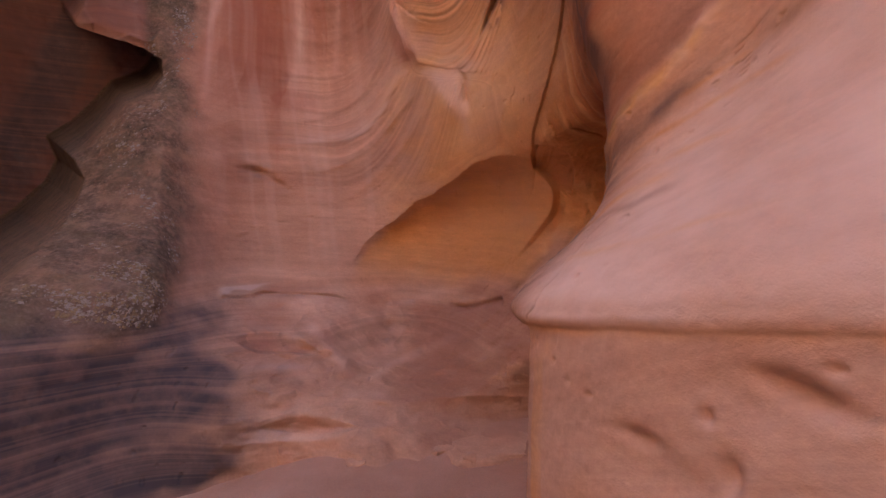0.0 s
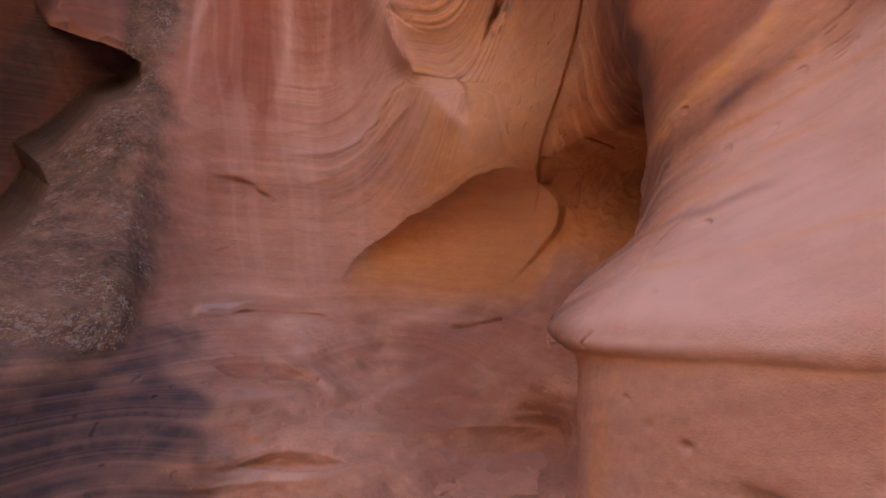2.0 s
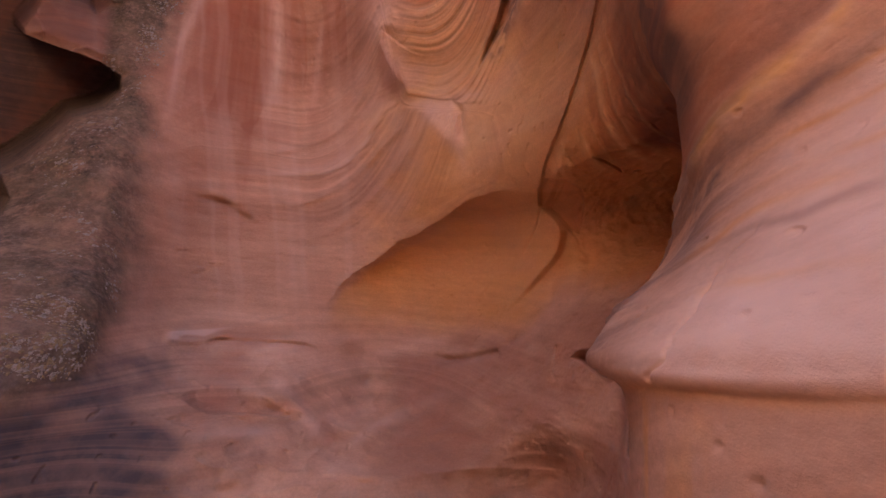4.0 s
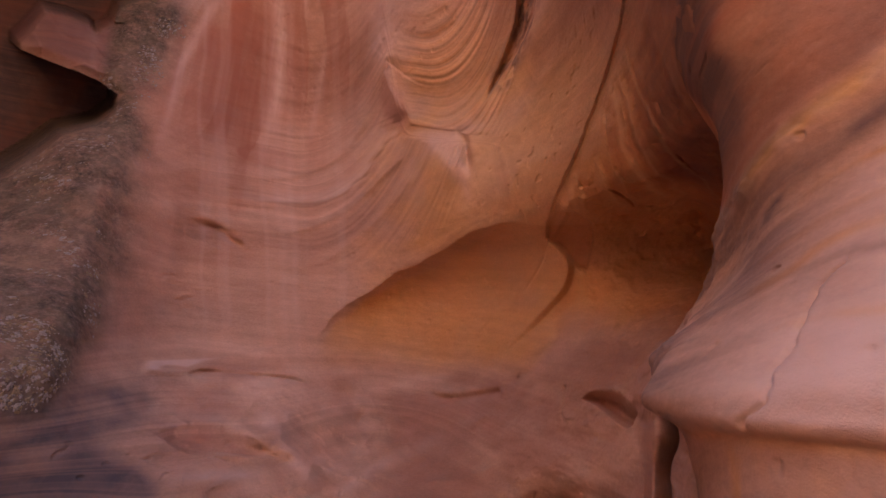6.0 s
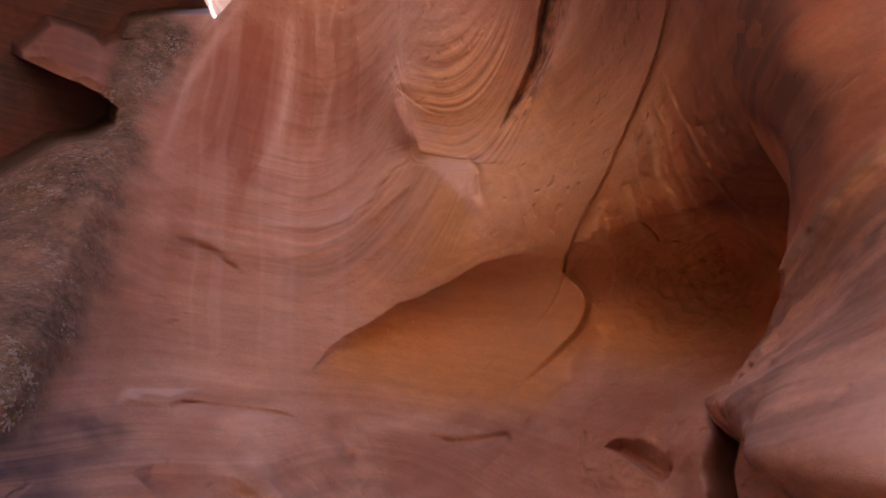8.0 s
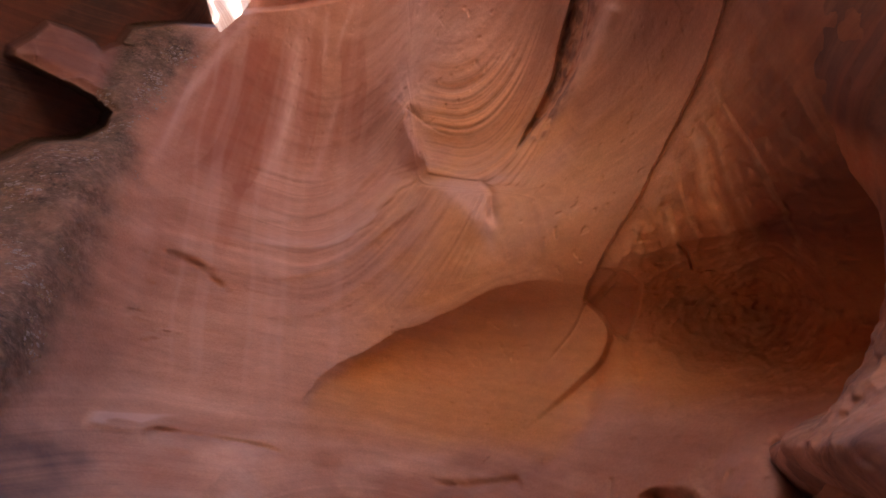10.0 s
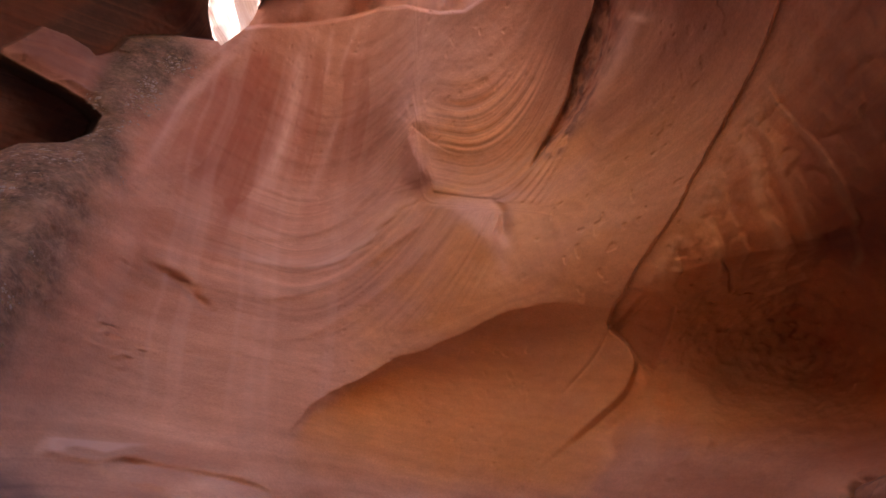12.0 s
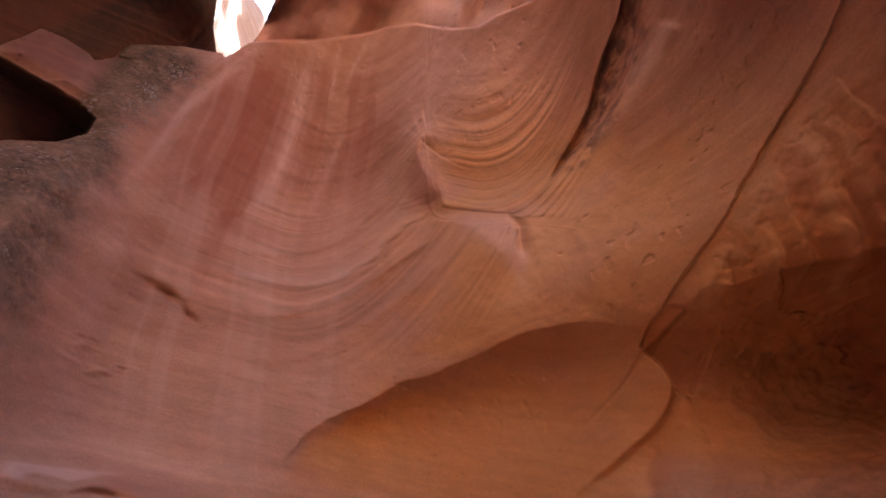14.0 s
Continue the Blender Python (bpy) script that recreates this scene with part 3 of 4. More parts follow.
    relief = relief - 0.030 * lumpy(place, 0.45, 21, 3) - 0.006 * lumpy(place, 0.07, 22, 2)
    # thin lips along the swept beds, cut off below and running back above
    plain = 1 - smooth((e - 38.5 - 0.5 * np.maximum(a, 0)) / 3) * smooth((e - 30) / 5)
    for beds, share, pitch, high in ((low_beds, sweep * (1 - bowl), 1.9, 0.011), (bowl_beds, sweep * bowl * plain, 1.35, 0.024)):
        f = (beds / pitch + 0.6 * lumpy(place, 0.9, 26, 2)) % 1.0
        lip = (1 - f) ** 1.5 * (1 - smooth((f - 0.62) / 0.38)) + smooth((f - 0.62) / 0.38)
        relief = relief - high * share * lip * smooth(0.35 + 1.7 * lumpy(place * np.array((0.6, 0.6, 1.2)), 0.55, 27, 2)) * calm
    low = smooth((-2 - e) / 4) * smooth((a + 30) / 6)
    relief = relief + low * (0.10 * lumpy(place * np.array((1, 1, 1.3)), 0.5, 28, 2) + 0.06 * np.abs(lumpy(place, 0.26, 29, 3)))
    # steep beds beyond the crack
    past_crack = along(a, e, CRACK, 40.0)[0]
    steep = smooth(past_crack / 1.5 - 0.2) * smooth((e - 19) / 4) * smooth((a - 24) / 3)
    hatch = wavy(a + 0.32 * e + 1.6 * lumpy(place, 0.35, 30, 3), 1.5, 33, 3) * smooth(0.5 + 1.5 * lumpy(place, 0.3, 35, 2))
    relief = relief - 0.014 * steep * smooth(0.5 + 1.6 * hatch) - 0.03 * steep * np.abs(lumpy(place, 0.12, 34, 3, 0.6))
    relief = relief + low * (0.05 * np.abs(lumpy(place * np.array((0.7, 0.7, 1.6)), 0.32, 23, 4, 0.55)) - 0.022 * ridges(s * 0.8 + 0.03 * lumpy(place, 0.4, 25, 2), 7) * smooth(0.4 + 1.8 * lumpy(place, 0.5, 24, 2)))
    relief = relief - ridge(a, e, [(-32.9, 22.5), (-34.4, 17.3), (-34.9, 10.6), (-35.5, 3.5), (-33.3, -4.0)], 1.8, 2.6, 0.09, 0.2, 0.2) + 0.09 * smooth((-33 - a) / 4) * smooth((e + 10) / 6) * smooth((26 - e) / 4) * lumpy(place, 0.4, 32, 3)
    crumb = np.clip(dent(a, e, (-33, 22), (5, 16), 1.2) + dent(a, e, (-42, 0), (12, 9), 1.0), 0, 1)
    relief = relief + 0.018 * crumb * lumpy(place, 0.06, 31, 3, 0.65)
    ripple = np.clip(dent(a, e, (-20, 8), (8, 6), 1.2), 0, 1) * smooth(0.6 + 2 * lumpy(place, 0.35, 41, 2))
    relief = relief - 0.020 * ripple * smooth(0.5 + 1.6 * wavy(place[..., 2] + 0.06 * place[..., 0] + 0.03 * lumpy(place, 0.2, 43, 2), 0.045, 44, 2))
    relief = relief + 0.06 * ripple * np.abs(lumpy(place * np.array((0.5, 0.5, 1.5)), 0.10, 42, 3))
    pit = smooth((lumpy(place, 0.045, 51, 1) - 0.70 + 0.14 * smooth((a - 12) / 10)) * 6) * smooth(0.3 + 2 * lumpy(place, 0.7, 52, 2))
    relief = relief + 0.010 * pit
    rough = smooth((a - 24) / 8) * smooth((26 - e) / 6) * smooth((e + 10) / 6)
    relief = relief + 0.07 * rough * (np.abs(lumpy(place, 0.3, 53, 4, 0.6)) - 0.3) + 0.018 * rough * lumpy(place, 0.07, 54, 3, 0.6)
    place = place + ray * relief[..., None]
    # stains, then light and shade painted into the same fields
    wall = smooth((e - 8) / 10) * smooth((-2 - a) / 6) * (1 - weight)
    reach = smooth(0.55 + 1.3 * lumpy(np.stack([a * 0.35, e * 0.06, 0 * a], -1), 1.0, 64, 2))
    band = wavy(a + 0.16 * (e - 30) + 0.8 * lumpy(place, 0.8, 62, 2), 2.3, 61, 3)
    iron_shade = wall * reach * smooth(0.35 + 1.3 * band + 0.5 * wavy(a, 0.9, 65, 2)) * (0.45 * dent(a, e, (-23, 27), (10, 13), 1.0) + 0.12) + 0.42 * wall * dent(a, e, (-22, 30), (8, 13), 1.0) * (0.8 + 0.4 * lumpy(place, 0.7, 66, 2))
    pale = 0.18 * smooth((e + 5) / 12) * smooth((2 - a) / 6) * smooth((-1.1 * band - 0.12) * 2.2) * (1 - weight)
    sway = 0.35 * lumpy(place, 0.5, 67, 3) + 0.12 * lumpy(np.stack([a, e * 0.08, 0 * a], -1), 0.35, 68, 2)
    torn = 0.75 + 0.45 * lumpy(np.stack([a, e * 0.1, 0 * a], -1), 0.5, 69, 3)
    for line, half, much in RUST_STREAKS:
        d, u = along(a + sway, e, line, 6.0)
        iron_shade = iron_shade + 1.25 * much * torn * smooth((half - np.abs(d)) / 0.25 + 0.5) * ends(u, 0.12, 0.45) * (np.abs(d) < 20)
    for line, half, much in PALE_STREAKS:
        d, u = along(a + sway, e, line, 6.0)
        pale = pale + much * torn * np.exp(-((d / half) ** 2)) * ends(u, 0.15, 0.45)
    # long slanting stains in the far passage, over its painted shade
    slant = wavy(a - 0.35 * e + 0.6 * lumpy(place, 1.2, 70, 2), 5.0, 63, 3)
    # block toned down with rust to stand in for shade
    iron_shade = iron_shade + 0.6 * block
    iron_shade = iron_shade * (1 - weight) + weight * (0.45 + 0.5 * smooth(0.5 + 1.8 * slant))
    seam, way = along(a, e, SEAM)
    crumble = np.exp(-(np.abs(seam / (1.5 + 0.5 * lumpy(place, 0.15, 74, 2))) ** 3)) * ends(way, 0.05, 0.15)
    crumble = np.maximum(crumble, smooth(cleft / 0.6 + 0.5))
    place = place + ray * (0.07 * crumble * np.abs(lumpy(place, 0.09, 72, 3, 0.6)))[..., None]
    iron_shade = iron_shade + 0.6 * crumble * smooth(0.6 + 1.5 * lumpy(place, 0.12, 71, 2))
    drift = lumpy(place * np.array((1, 1, 2.0)), 0.5, 82, 3)
    ledge, share = along(a, e, LEDGE)
    # up-facing ledge painted pale for the light it catches
    pale = pale + 0.75 * smooth((-ledge) / 0.3) * smooth((ledge + 1.3 * (1 - 1.5 * share) + 0.5 * lumpy(place, 0.12, 83, 2)) / 0.4) * smooth((0.5 - share) / 0.3) * smooth(share / 0.08)
    # skylight painted pale on the bench, warm bounce ochre in hollow and under overhang
    bench = smooth((-0.5 + 5 * smooth((a - 22) / 10) - e) / 3) * smooth((e + 34) / 4) * smooth((a + 28) / 8) * smooth((50 - a) / 8)
    pale = pale + bench * 0.16 * smooth(0.0 + 1.8 * drift) + 0.35 * dent(a, e, (-16.5, -16.4), (5, 0.9), 1.0, 3) + 0.35 * dent(a, e, (-11, -29.5), (6, 0.9), 1.0)
    # bright edges of ridges and lids painted as pale lines
    for line, half, much in ((FORK_WEST, 0.9, 0.42), (FORK_EAST, 0.9, 0.36), (LEDGE_LOW, 0.8, 0.2), (SHELF, 0.9, 0.15), (EYE_LID, 0.7, 0.2)):
        d, u = along(a + 0.8 * drift, e + 0.5 + 0.6 * drift, line)
        pale = pale + much * np.exp(-((d / half) ** 2)) * ends(u, 0.2, 0.2) * (0.7 + 0.6 * drift)
    # light on wall centre, hollow and far rim painted in as pale rock
    pale = pale + 0.25 * dent(a, e, (-4, 45), (7, 6), 1.0) * (1 - weight) + 0.4 * rim * smooth((a + 12) / 4) + 0.5 * dent(a, e, (18, 9), (12, 8), 1.0) + 0.5 * dent(a, e, (13, 26), (14, 9), 1.0) * (e > np.interp(a, *np.array(BROW).T)) + 0.3 * groove(a, e, RIB, 1.2, 1.0, 0.05, 0.15)
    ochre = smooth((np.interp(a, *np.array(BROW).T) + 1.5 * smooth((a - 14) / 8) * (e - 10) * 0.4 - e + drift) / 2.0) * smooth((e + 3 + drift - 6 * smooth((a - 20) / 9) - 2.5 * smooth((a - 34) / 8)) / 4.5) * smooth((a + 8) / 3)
    # shade beyond the crack painted in as dark rust
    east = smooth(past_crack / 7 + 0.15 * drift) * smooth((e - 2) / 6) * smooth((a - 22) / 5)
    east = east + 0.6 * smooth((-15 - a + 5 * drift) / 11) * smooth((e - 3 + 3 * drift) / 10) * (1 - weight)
    iron_shade = iron_shade + 0.4 * east * smooth((a - 40 + 3 * drift) / 6) + east * (0.10 + 0.22 * smooth(0.2 + 1.6 * drift))
    # golden bounce on the middle of the wall, painted as ochre
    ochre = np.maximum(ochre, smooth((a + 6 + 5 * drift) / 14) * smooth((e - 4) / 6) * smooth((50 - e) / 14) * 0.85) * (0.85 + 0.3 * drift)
    # pocket shade painted rust-dark
    iron_shade = iron_shade + smooth((a - 34 + 4 * drift) / 8) * smooth((30 - e) / 12) * (0.08 + 0.22 * smooth(0.2 + 1.5 * drift))
    # bench dimmed, and shade painted into the diamond, eye hollows and hole
    iron_shade = iron_shade + 0.42 * bench * smooth(0.4 - 1.5 * drift) + 0.35 * smooth(diamond / 0.5 + 0.4) + 0.18 * eye + 0.1 * low_eye + 0.35 * hole
    # shadow on the horn's steep face, painted rust-brown
    iron_shade = iron_shade + 0.55 * horn
    # sky-catching saddle and arc lip painted pale
    ribbon, share = along(a, e, ARC)
    pale = pale + 0.10 * saddle + 0.55 * smooth(-ribbon / 0.3) * np.exp(-((ribbon / 1.3) ** 2)) * ends(share, 0.05, 0.6)
    ochre = ochre * (1 - 0.6 * saddle) * (1 - 0.75 * horn)
    pale = pale + 0.34 * steep * smooth(0.2 + 1.8 * hatch)
    iron_shade = iron_shade + 0.2 * steep * smooth(0.2 - 1.8 * hatch)
    edge = np.interp(e, *np.array(CRUST_EDGE).T) + 1.6 * drift + 0.7 * lumpy(place, 0.12, 92, 3)
    crust = smooth((edge + 2.0 - a) / 4.5) * (1 - smooth((e - 25) / 2) * smooth((-35.5 - a) / 1.5)) * smooth((e + 11 + 5 * drift) / 6) * (out < 0.4) * smooth((38 - e) / 3) * (0.95 + 0.35 * lumpy(place, 0.5, 91, 3))
    varnish_shade = 1.1 * smooth((-21.0 - a + 6 * drift) / 9) * smooth((-2.0 - e + 2.5 * drift) / 4) * smooth((e + 38 + 4 * drift) / 6) * (0.8 + 0.6 * lumpy(place * np.array((1, 1, 2.2)), 0.4, 81, 3))
    # bench's dim mauve sky tint painted as a thin dark film
    varnish_shade = varnish_shade + 0.15 * bench * smooth(0.7 - 1.2 * drift) + 0.16 * smooth((-14 - a + 4 * drift) / 10) * smooth((9 - e + 3 * drift) / 8)
    # shade of passage, block and overhang painted dark, besides varnish and seam
    varnish_shade = np.maximum(varnish_shade, 0.35 * smooth((-16 - a + 5 * drift) / 8) * smooth((-6 - e) / 5)) * (1 - weight) + weight * (0.6 + 0.3 * smooth(0.4 - 1.8 * slant)) + 0.6 * block * (1 - weight) + east * smooth((a - 40 + 3 * drift) / 7) * smooth((e - 18) / 6) * 0.6 * smooth(0.85 + 0.8 * lumpy(place * np.array((1, 1, 1.6)), 0.4, 84, 3)) + 0.6 * crumble * smooth(0.45 + 1.8 * lumpy(place, 0.09, 73, 2))
    fields = {"beds": s, "lines": np.clip(scoop, 0.08 * calm, 1) * (0.25 + 0.75 * plain) * (1 - 0.8 * smooth((a - 28) / 6) * smooth((24 - e) / 4)), "iron_shade": np.clip(iron_shade, 0, 0.85), "pale": np.clip(pale, 0, 0.6), "varnish_shade": np.clip(varnish_shade, 0, 1), "crust": np.clip(crust, 0, 1), "ochre": np.clip(ochre, 0, 1)}
    open_top = inside(a + 2 * np.sin(e * 0.9), e + 1.5 * np.sin(a * 0.6), [(-22, 80), (-19, 61), (-8, 57), (10, 56.5), (20, 60), (25, 80)])
    keep = ~(inside(a, e, GAP) | open_top)
    keep = keep[:-1, :-1] & keep[1:, 1:]
    wide = np.pad(r, 12, mode="edge")
    deepest = np.max([wide[i : i + r.shape[0], j : j + r.shape[1]][::12, ::12] for i in range(0, 25, 3) for j in range(0, 25, 3)], axis=0)
    back = np.array(HEART) + ray[::12, ::12] * (deepest[..., None] + 0.7)
    near_gap = along(a[::12, ::12], e[::12, ::12], GAP + GAP[:1], 0)[0]
    whole = ~((inside(a, e, GAP) | open_top)[::12, ::12] | (np.abs(near_gap) < 2.5))
    whole = whole[:-1, :-1] & whole[1:, 1:] & whole[:-1, 1:] & whole[1:, :-1]
    lichen(place, ray, np.clip(crust, 0, 1) * (0.6 + 1.6 * dent(a, e, (-31, 27), (4, 9), 1.0)) * (weight < 0.05) * smooth(0.2 + 2.5 * lumpy(place, 0.3, 95, 2)))
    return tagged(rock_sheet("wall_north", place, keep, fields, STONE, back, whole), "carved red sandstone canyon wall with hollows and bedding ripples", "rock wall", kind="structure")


alcove()

# ---- the rounded buttress beside the way ----
BUTTRESS_CRACK = [(4.6, 1.39), (5.4, 1.44), (6.0, 1.50), (5.6, 1.54), (4.8, 1.60), (4.8, 1.68), (5.2, 1.76)]
RUST_BAND = [(-18, 1.92), (-8.5, 2.0), (-4.2, 2.065), (-1.5, 2.11), (1.6, 2.16), (3.7, 2.21), (5.4, 2.26), (9.0, 2.38)]
# thin bands on the slope: line, half its width in metres, rust, violet
SLOPE_BANDS = [
    ([(-12, 1.81), (-5.5, 1.87), (-2.8, 1.94), (-0.2, 2.0), (2.5, 2.05), (6, 2.12), (11, 2.22)], 0.028, 0.0, 0.42),
    ([(-2, 1.85), (0, 1.93), (5.7, 1.98), (9.1, 2.02), (14, 2.07), (20, 2.11)], 0.012, 0.45, 0.0),
    ([(1.5, 1.68), (4.8, 1.72), (8, 1.735), (10.7, 1.76), (15, 1.78)], 0.016, 0.0, 0.13),
    ([(-3, 1.66), (0.8, 1.69), (3, 1.76), (7.4, 1.80), (12, 1.82)], 0.018, 0.35, 0.0),
    ([(3, 1.57), (6, 1.595), (12.6, 1.61), (18.7, 1.66), (25, 1.70)], 0.010, 0.22, 0.0),
    ([(-6, 1.74), (-1, 1.78), (3, 1.84), (9, 1.88), (18, 1.92)], 0.014, 0.25, 0.0),
    ([(9, 2.10), (14, 2.18), (20, 2.24), (27, 2.28)], 0.03, 0.12, 0.14),
    ([(4, 2.06), (9, 2.13), (14, 2.16)], 0.012, 0.30, 0.0),
]
BUTTRESS_TURNS = [-64, -46, -33, -24, -17, -12, -8, -4, 0, 5, 11, 18, 28, 70]
BUTTRESS_HEIGHTS = [-0.2, 1.0, 1.33, 1.41, 1.50, 1.60, 1.75, 1.95, 2.2, 2.5, 3.0, 4.5, 8.0]
BUTTRESS_NORTH = [
    [1.60, 1.60, 1.70, 1.75, 1.70, 1.30, 1.10, 1.00, 1.00, 1.00, 1.00, 1.00, 1.00],
    [1.30, 1.35, 1.60, 1.70, 1.75, 1.62, 1.15, 1.00, 1.00, 1.10, 1.20, 1.20, 1.00],
    [1.20, 1.25, 1.50, 1.65, 1.75, 1.66, 1.40, 1.22, 1.20, 1.30, 1.35, 1.30, 1.20],
    [1.30, 1.35, 1.55, 1.68, 1.77, 1.69, 1.60, 1.49, 1.48, 1.57, 1.60, 1.50, 1.30],
    [1.45, 1.50, 1.62, 1.72, 1.82, 1.72, 1.63, 1.59, 1.55, 1.68, 1.72, 1.70, 1.50],
    [1.62, 1.65, 1.70, 1.80, 1.86, 1.755, 1.64, 1.60, 1.61, 1.71, 1.75, 1.75, 1.60],
    [1.77, 1.76, 1.80, 1.91, 1.885, 1.79, 1.66, 1.61, 1.61, 1.71, 1.76, 1.76, 1.60],
]
BUTTRESS_SOUTH = [
    [1.85, 1.85, 1.89, 1.975, 1.91, 1.815, 1.68, 1.615, 1.59, 1.64, 1.70, 1.72, 1.60],
    [1.925, 1.925, 1.93, 1.98, 1.915, 1.815, 1.70, 1.59, 1.545, 1.55, 1.60, 1.62, 1.50],
    [1.955, 1.955, 1.955, 1.965, 1.90, 1.805, 1.68, 1.55, 1.47, 1.45, 1.46, 1.48, 1.40],
    [1.92, 1.93, 1.92, 1.92, 1.86, 1.77, 1.64, 1.49, 1.40, 1.38, 1.38, 1.38, 1.30],
    [1.87, 1.88, 1.88, 1.88, 1.82, 1.73, 1.60, 1.47, 1.40, 1.37, 1.35, 1.33, 1.20],
    [1.80, 1.80, 1.79, 1.79, 1.75, 1.67, 1.56, 1.46, 1.40, 1.37, 1.33, 1.30, 1.20],
    [1.40, 1.40, 1.40, 1.40, 1.38, 1.34, 1.30, 1.26, 1.24, 1.22, 1.20, 1.20, 1.10],
]


def eased(x, knots, values):
    """Values along the last axis carried smoothly from knot to knot, with no overshoot."""
    knots, values = np.array(knots, float), np.array(values, float)
    gap = np.diff(knots)
    rise = np.diff(values, axis=-1) / gap
    one, two = rise[..., :-1], rise[..., 1:]
    safe = np.where(one * two > 0, one * two, 0.0)
    inner = 2 * safe / np.where(safe > 0, one + two, 1.0)
    tilt = np.concatenate([rise[..., :1], inner, rise[..., -1:]], -1)
    i = np.clip(np.searchsorted(knots, x) - 1, 0, len(gap) - 1)
    u = np.clip((x - knots[i]) / gap[i], 0, 1)
    y0, y1, m0, m1 = values[..., i], values[..., i + 1], tilt[..., i] * gap[i], tilt[..., i + 1] * gap[i]
    return y0 * (1 + 2 * u) * (1 - u) ** 2 + y1 * u * u * (3 - 2 * u) + m0 * u * (1 - u) ** 2 - m1 * u * u * (1 - u)


def soften(grid, width):
    """A running mean over both axes."""
    for axis in (0, 1):
        pad = [(0, 0), (0, 0)]
        pad[axis] = (width, width)
        wide = np.cumsum(np.insert(np.pad(grid, pad, mode="edge"), 0, 0.0, axis), axis)
        n = wide.shape[axis]
        grid = (np.take(wide, range(2 * width + 1, n), axis) - np.take(wide, range(0, n - 2 * width - 1), axis)) / (2 * width + 1)
    return grid


def buttress():
    turn = np.concatenate([np.linspace(-64, -30, 110, endpoint=False), np.linspace(-30, 30, 500, endpoint=False), np.linspace(30, 70, 60)])
    high = np.concatenate([np.linspace(-0.2, 0.95, 80, endpoint=False), np.linspace(0.95, 2.75, 450, endpoint=False), np.linspace(2.75, 5.0, 100, endpoint=False), np.linspace(5.0, 8, 20)])
    a, z = np.meshgrid(turn, high, indexing="ij")
    body = eased(high, BUTTRESS_HEIGHTS, BUTTRESS_NORTH + BUTTRESS_SOUTH)
    r = eased(turn, BUTTRESS_TURNS, body.T).T
    # the ledge climbs towards the south
    climb = 0.0036 * np.clip(turn, 0, 30)
    for i in range(len(turn)):
        r[i] = np.interp(high - climb[i] * smooth((high - 0.9) / 0.4) * smooth((2.3 - high) / 0.7), high, r[i])
    r = soften(soften(r, 5), 4)
    # its line, with the softer rock cut back below it
    bench = 1.372 + climb[:, None] + 0.006 * wavy(a, 4.0, 20, 2)
    lip = smooth((a + 9) / 8) * (0.35 + 0.65 * np.exp(-(((a - 3) / 9) ** 2)) + 0.2 * wavy(a, 2.0, 21, 2))
    r = r - 0.013 * smooth((bench - z) / 0.012) * np.exp(-np.maximum(bench - z, 0) / 0.09) * lip + 0.008 * np.exp(-(((z - bench - 0.012) / 0.016) ** 2)) * lip
    for at, size, deep, lean in (((26.0, 1.365), (1.6, 0.022), 0.034, -0.6), ((17.6, 1.21), (1.1, 0.018), 0.028, 0), ((23.0, 1.20), (0.5, 0.03), 0.026, 0), ((27.4, 1.41), (0.35, 0.01), 0.012, 0), ((21.8, 1.29), (0.3, 0.014), 0.018, 0),
                                 ((9.1, 1.31), (0.18, 0.008), 0.010, 0), ((11.0, 1.27), (0.25, 0.01), 0.008, 0), ((13.5, 1.26), (0.3, 0.008), 0.010, 0), ((24.5, 1.34), (2.4, 0.05), 0.012, 0), ((19.0, 1.16), (3.0, 0.05), 0.012, 0)):
        r = r - dent(a, z, at, size, deep, lean)
    b = z * 30.0
    crack, way = along(a, b, [(q, h * 30.0) for q, h in BUTTRESS_CRACK])
    split = crack + 0.7 * wavy(z, 0.05, 16, 3)
    r = r - (0.024 * np.exp(-((split / 0.16) ** 2)) + 0.007 * smooth(split / 0.3) * np.exp(-np.maximum(split, 0) / 1.2)) * ends(way, 0.05, 0.35) * (0.45 + 0.55 * smooth(0.5 + 1.6 * wavy(z, 0.06, 26, 2)))
    c, s = np.cos(np.radians(a)), np.sin(np.radians(a))
    place = np.stack([2.3 - c * r, 1.7 - s * r, z], -1)
    out = np.stack([-c, -s, 0 * c], -1)
    # beds that climb with the slope towards the south
    height = z - np.interp(a, [-30, -16, -8.5, -1.5, 3.7, 9, 30], [1.80, 1.93, 2.0, 2.11, 2.21, 2.33, 2.55]) + 0.02 * lumpy(place, 0.25, 17, 3)
    beds = z - 0.012 * a + 0.05 * lumpy(place, 0.9, 11, 2)
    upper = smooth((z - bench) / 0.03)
    relief = 0.008 * ridges(beds, 5) * smooth(0.4 + lumpy(place, 0.5, 6, 2)) * upper + 0.014 * lumpy(place, 0.35, 7, 3) + 0.0025 * lumpy(place, 0.04, 8, 2)
    pit = smooth((lumpy(place, 0.045, 9, 1) - 0.74) * 6) * smooth(0.2 + 2 * lumpy(place, 0.5, 10, 2))
    sway = 0.6 * lumpy(place, 0.16, 22, 3)
    band, _ = along(a, b + sway, [(q, h * 30.0) for q, h in RUST_BAND])
    over = smooth((height - 0.02) / 0.05)
    band = np.exp(-((band / 0.95) ** 2)) * smooth((11 - a) / 6)
    relief = relief + 0.013 * band * (0.6 + lumpy(place, 0.07, 23, 3, 0.6))
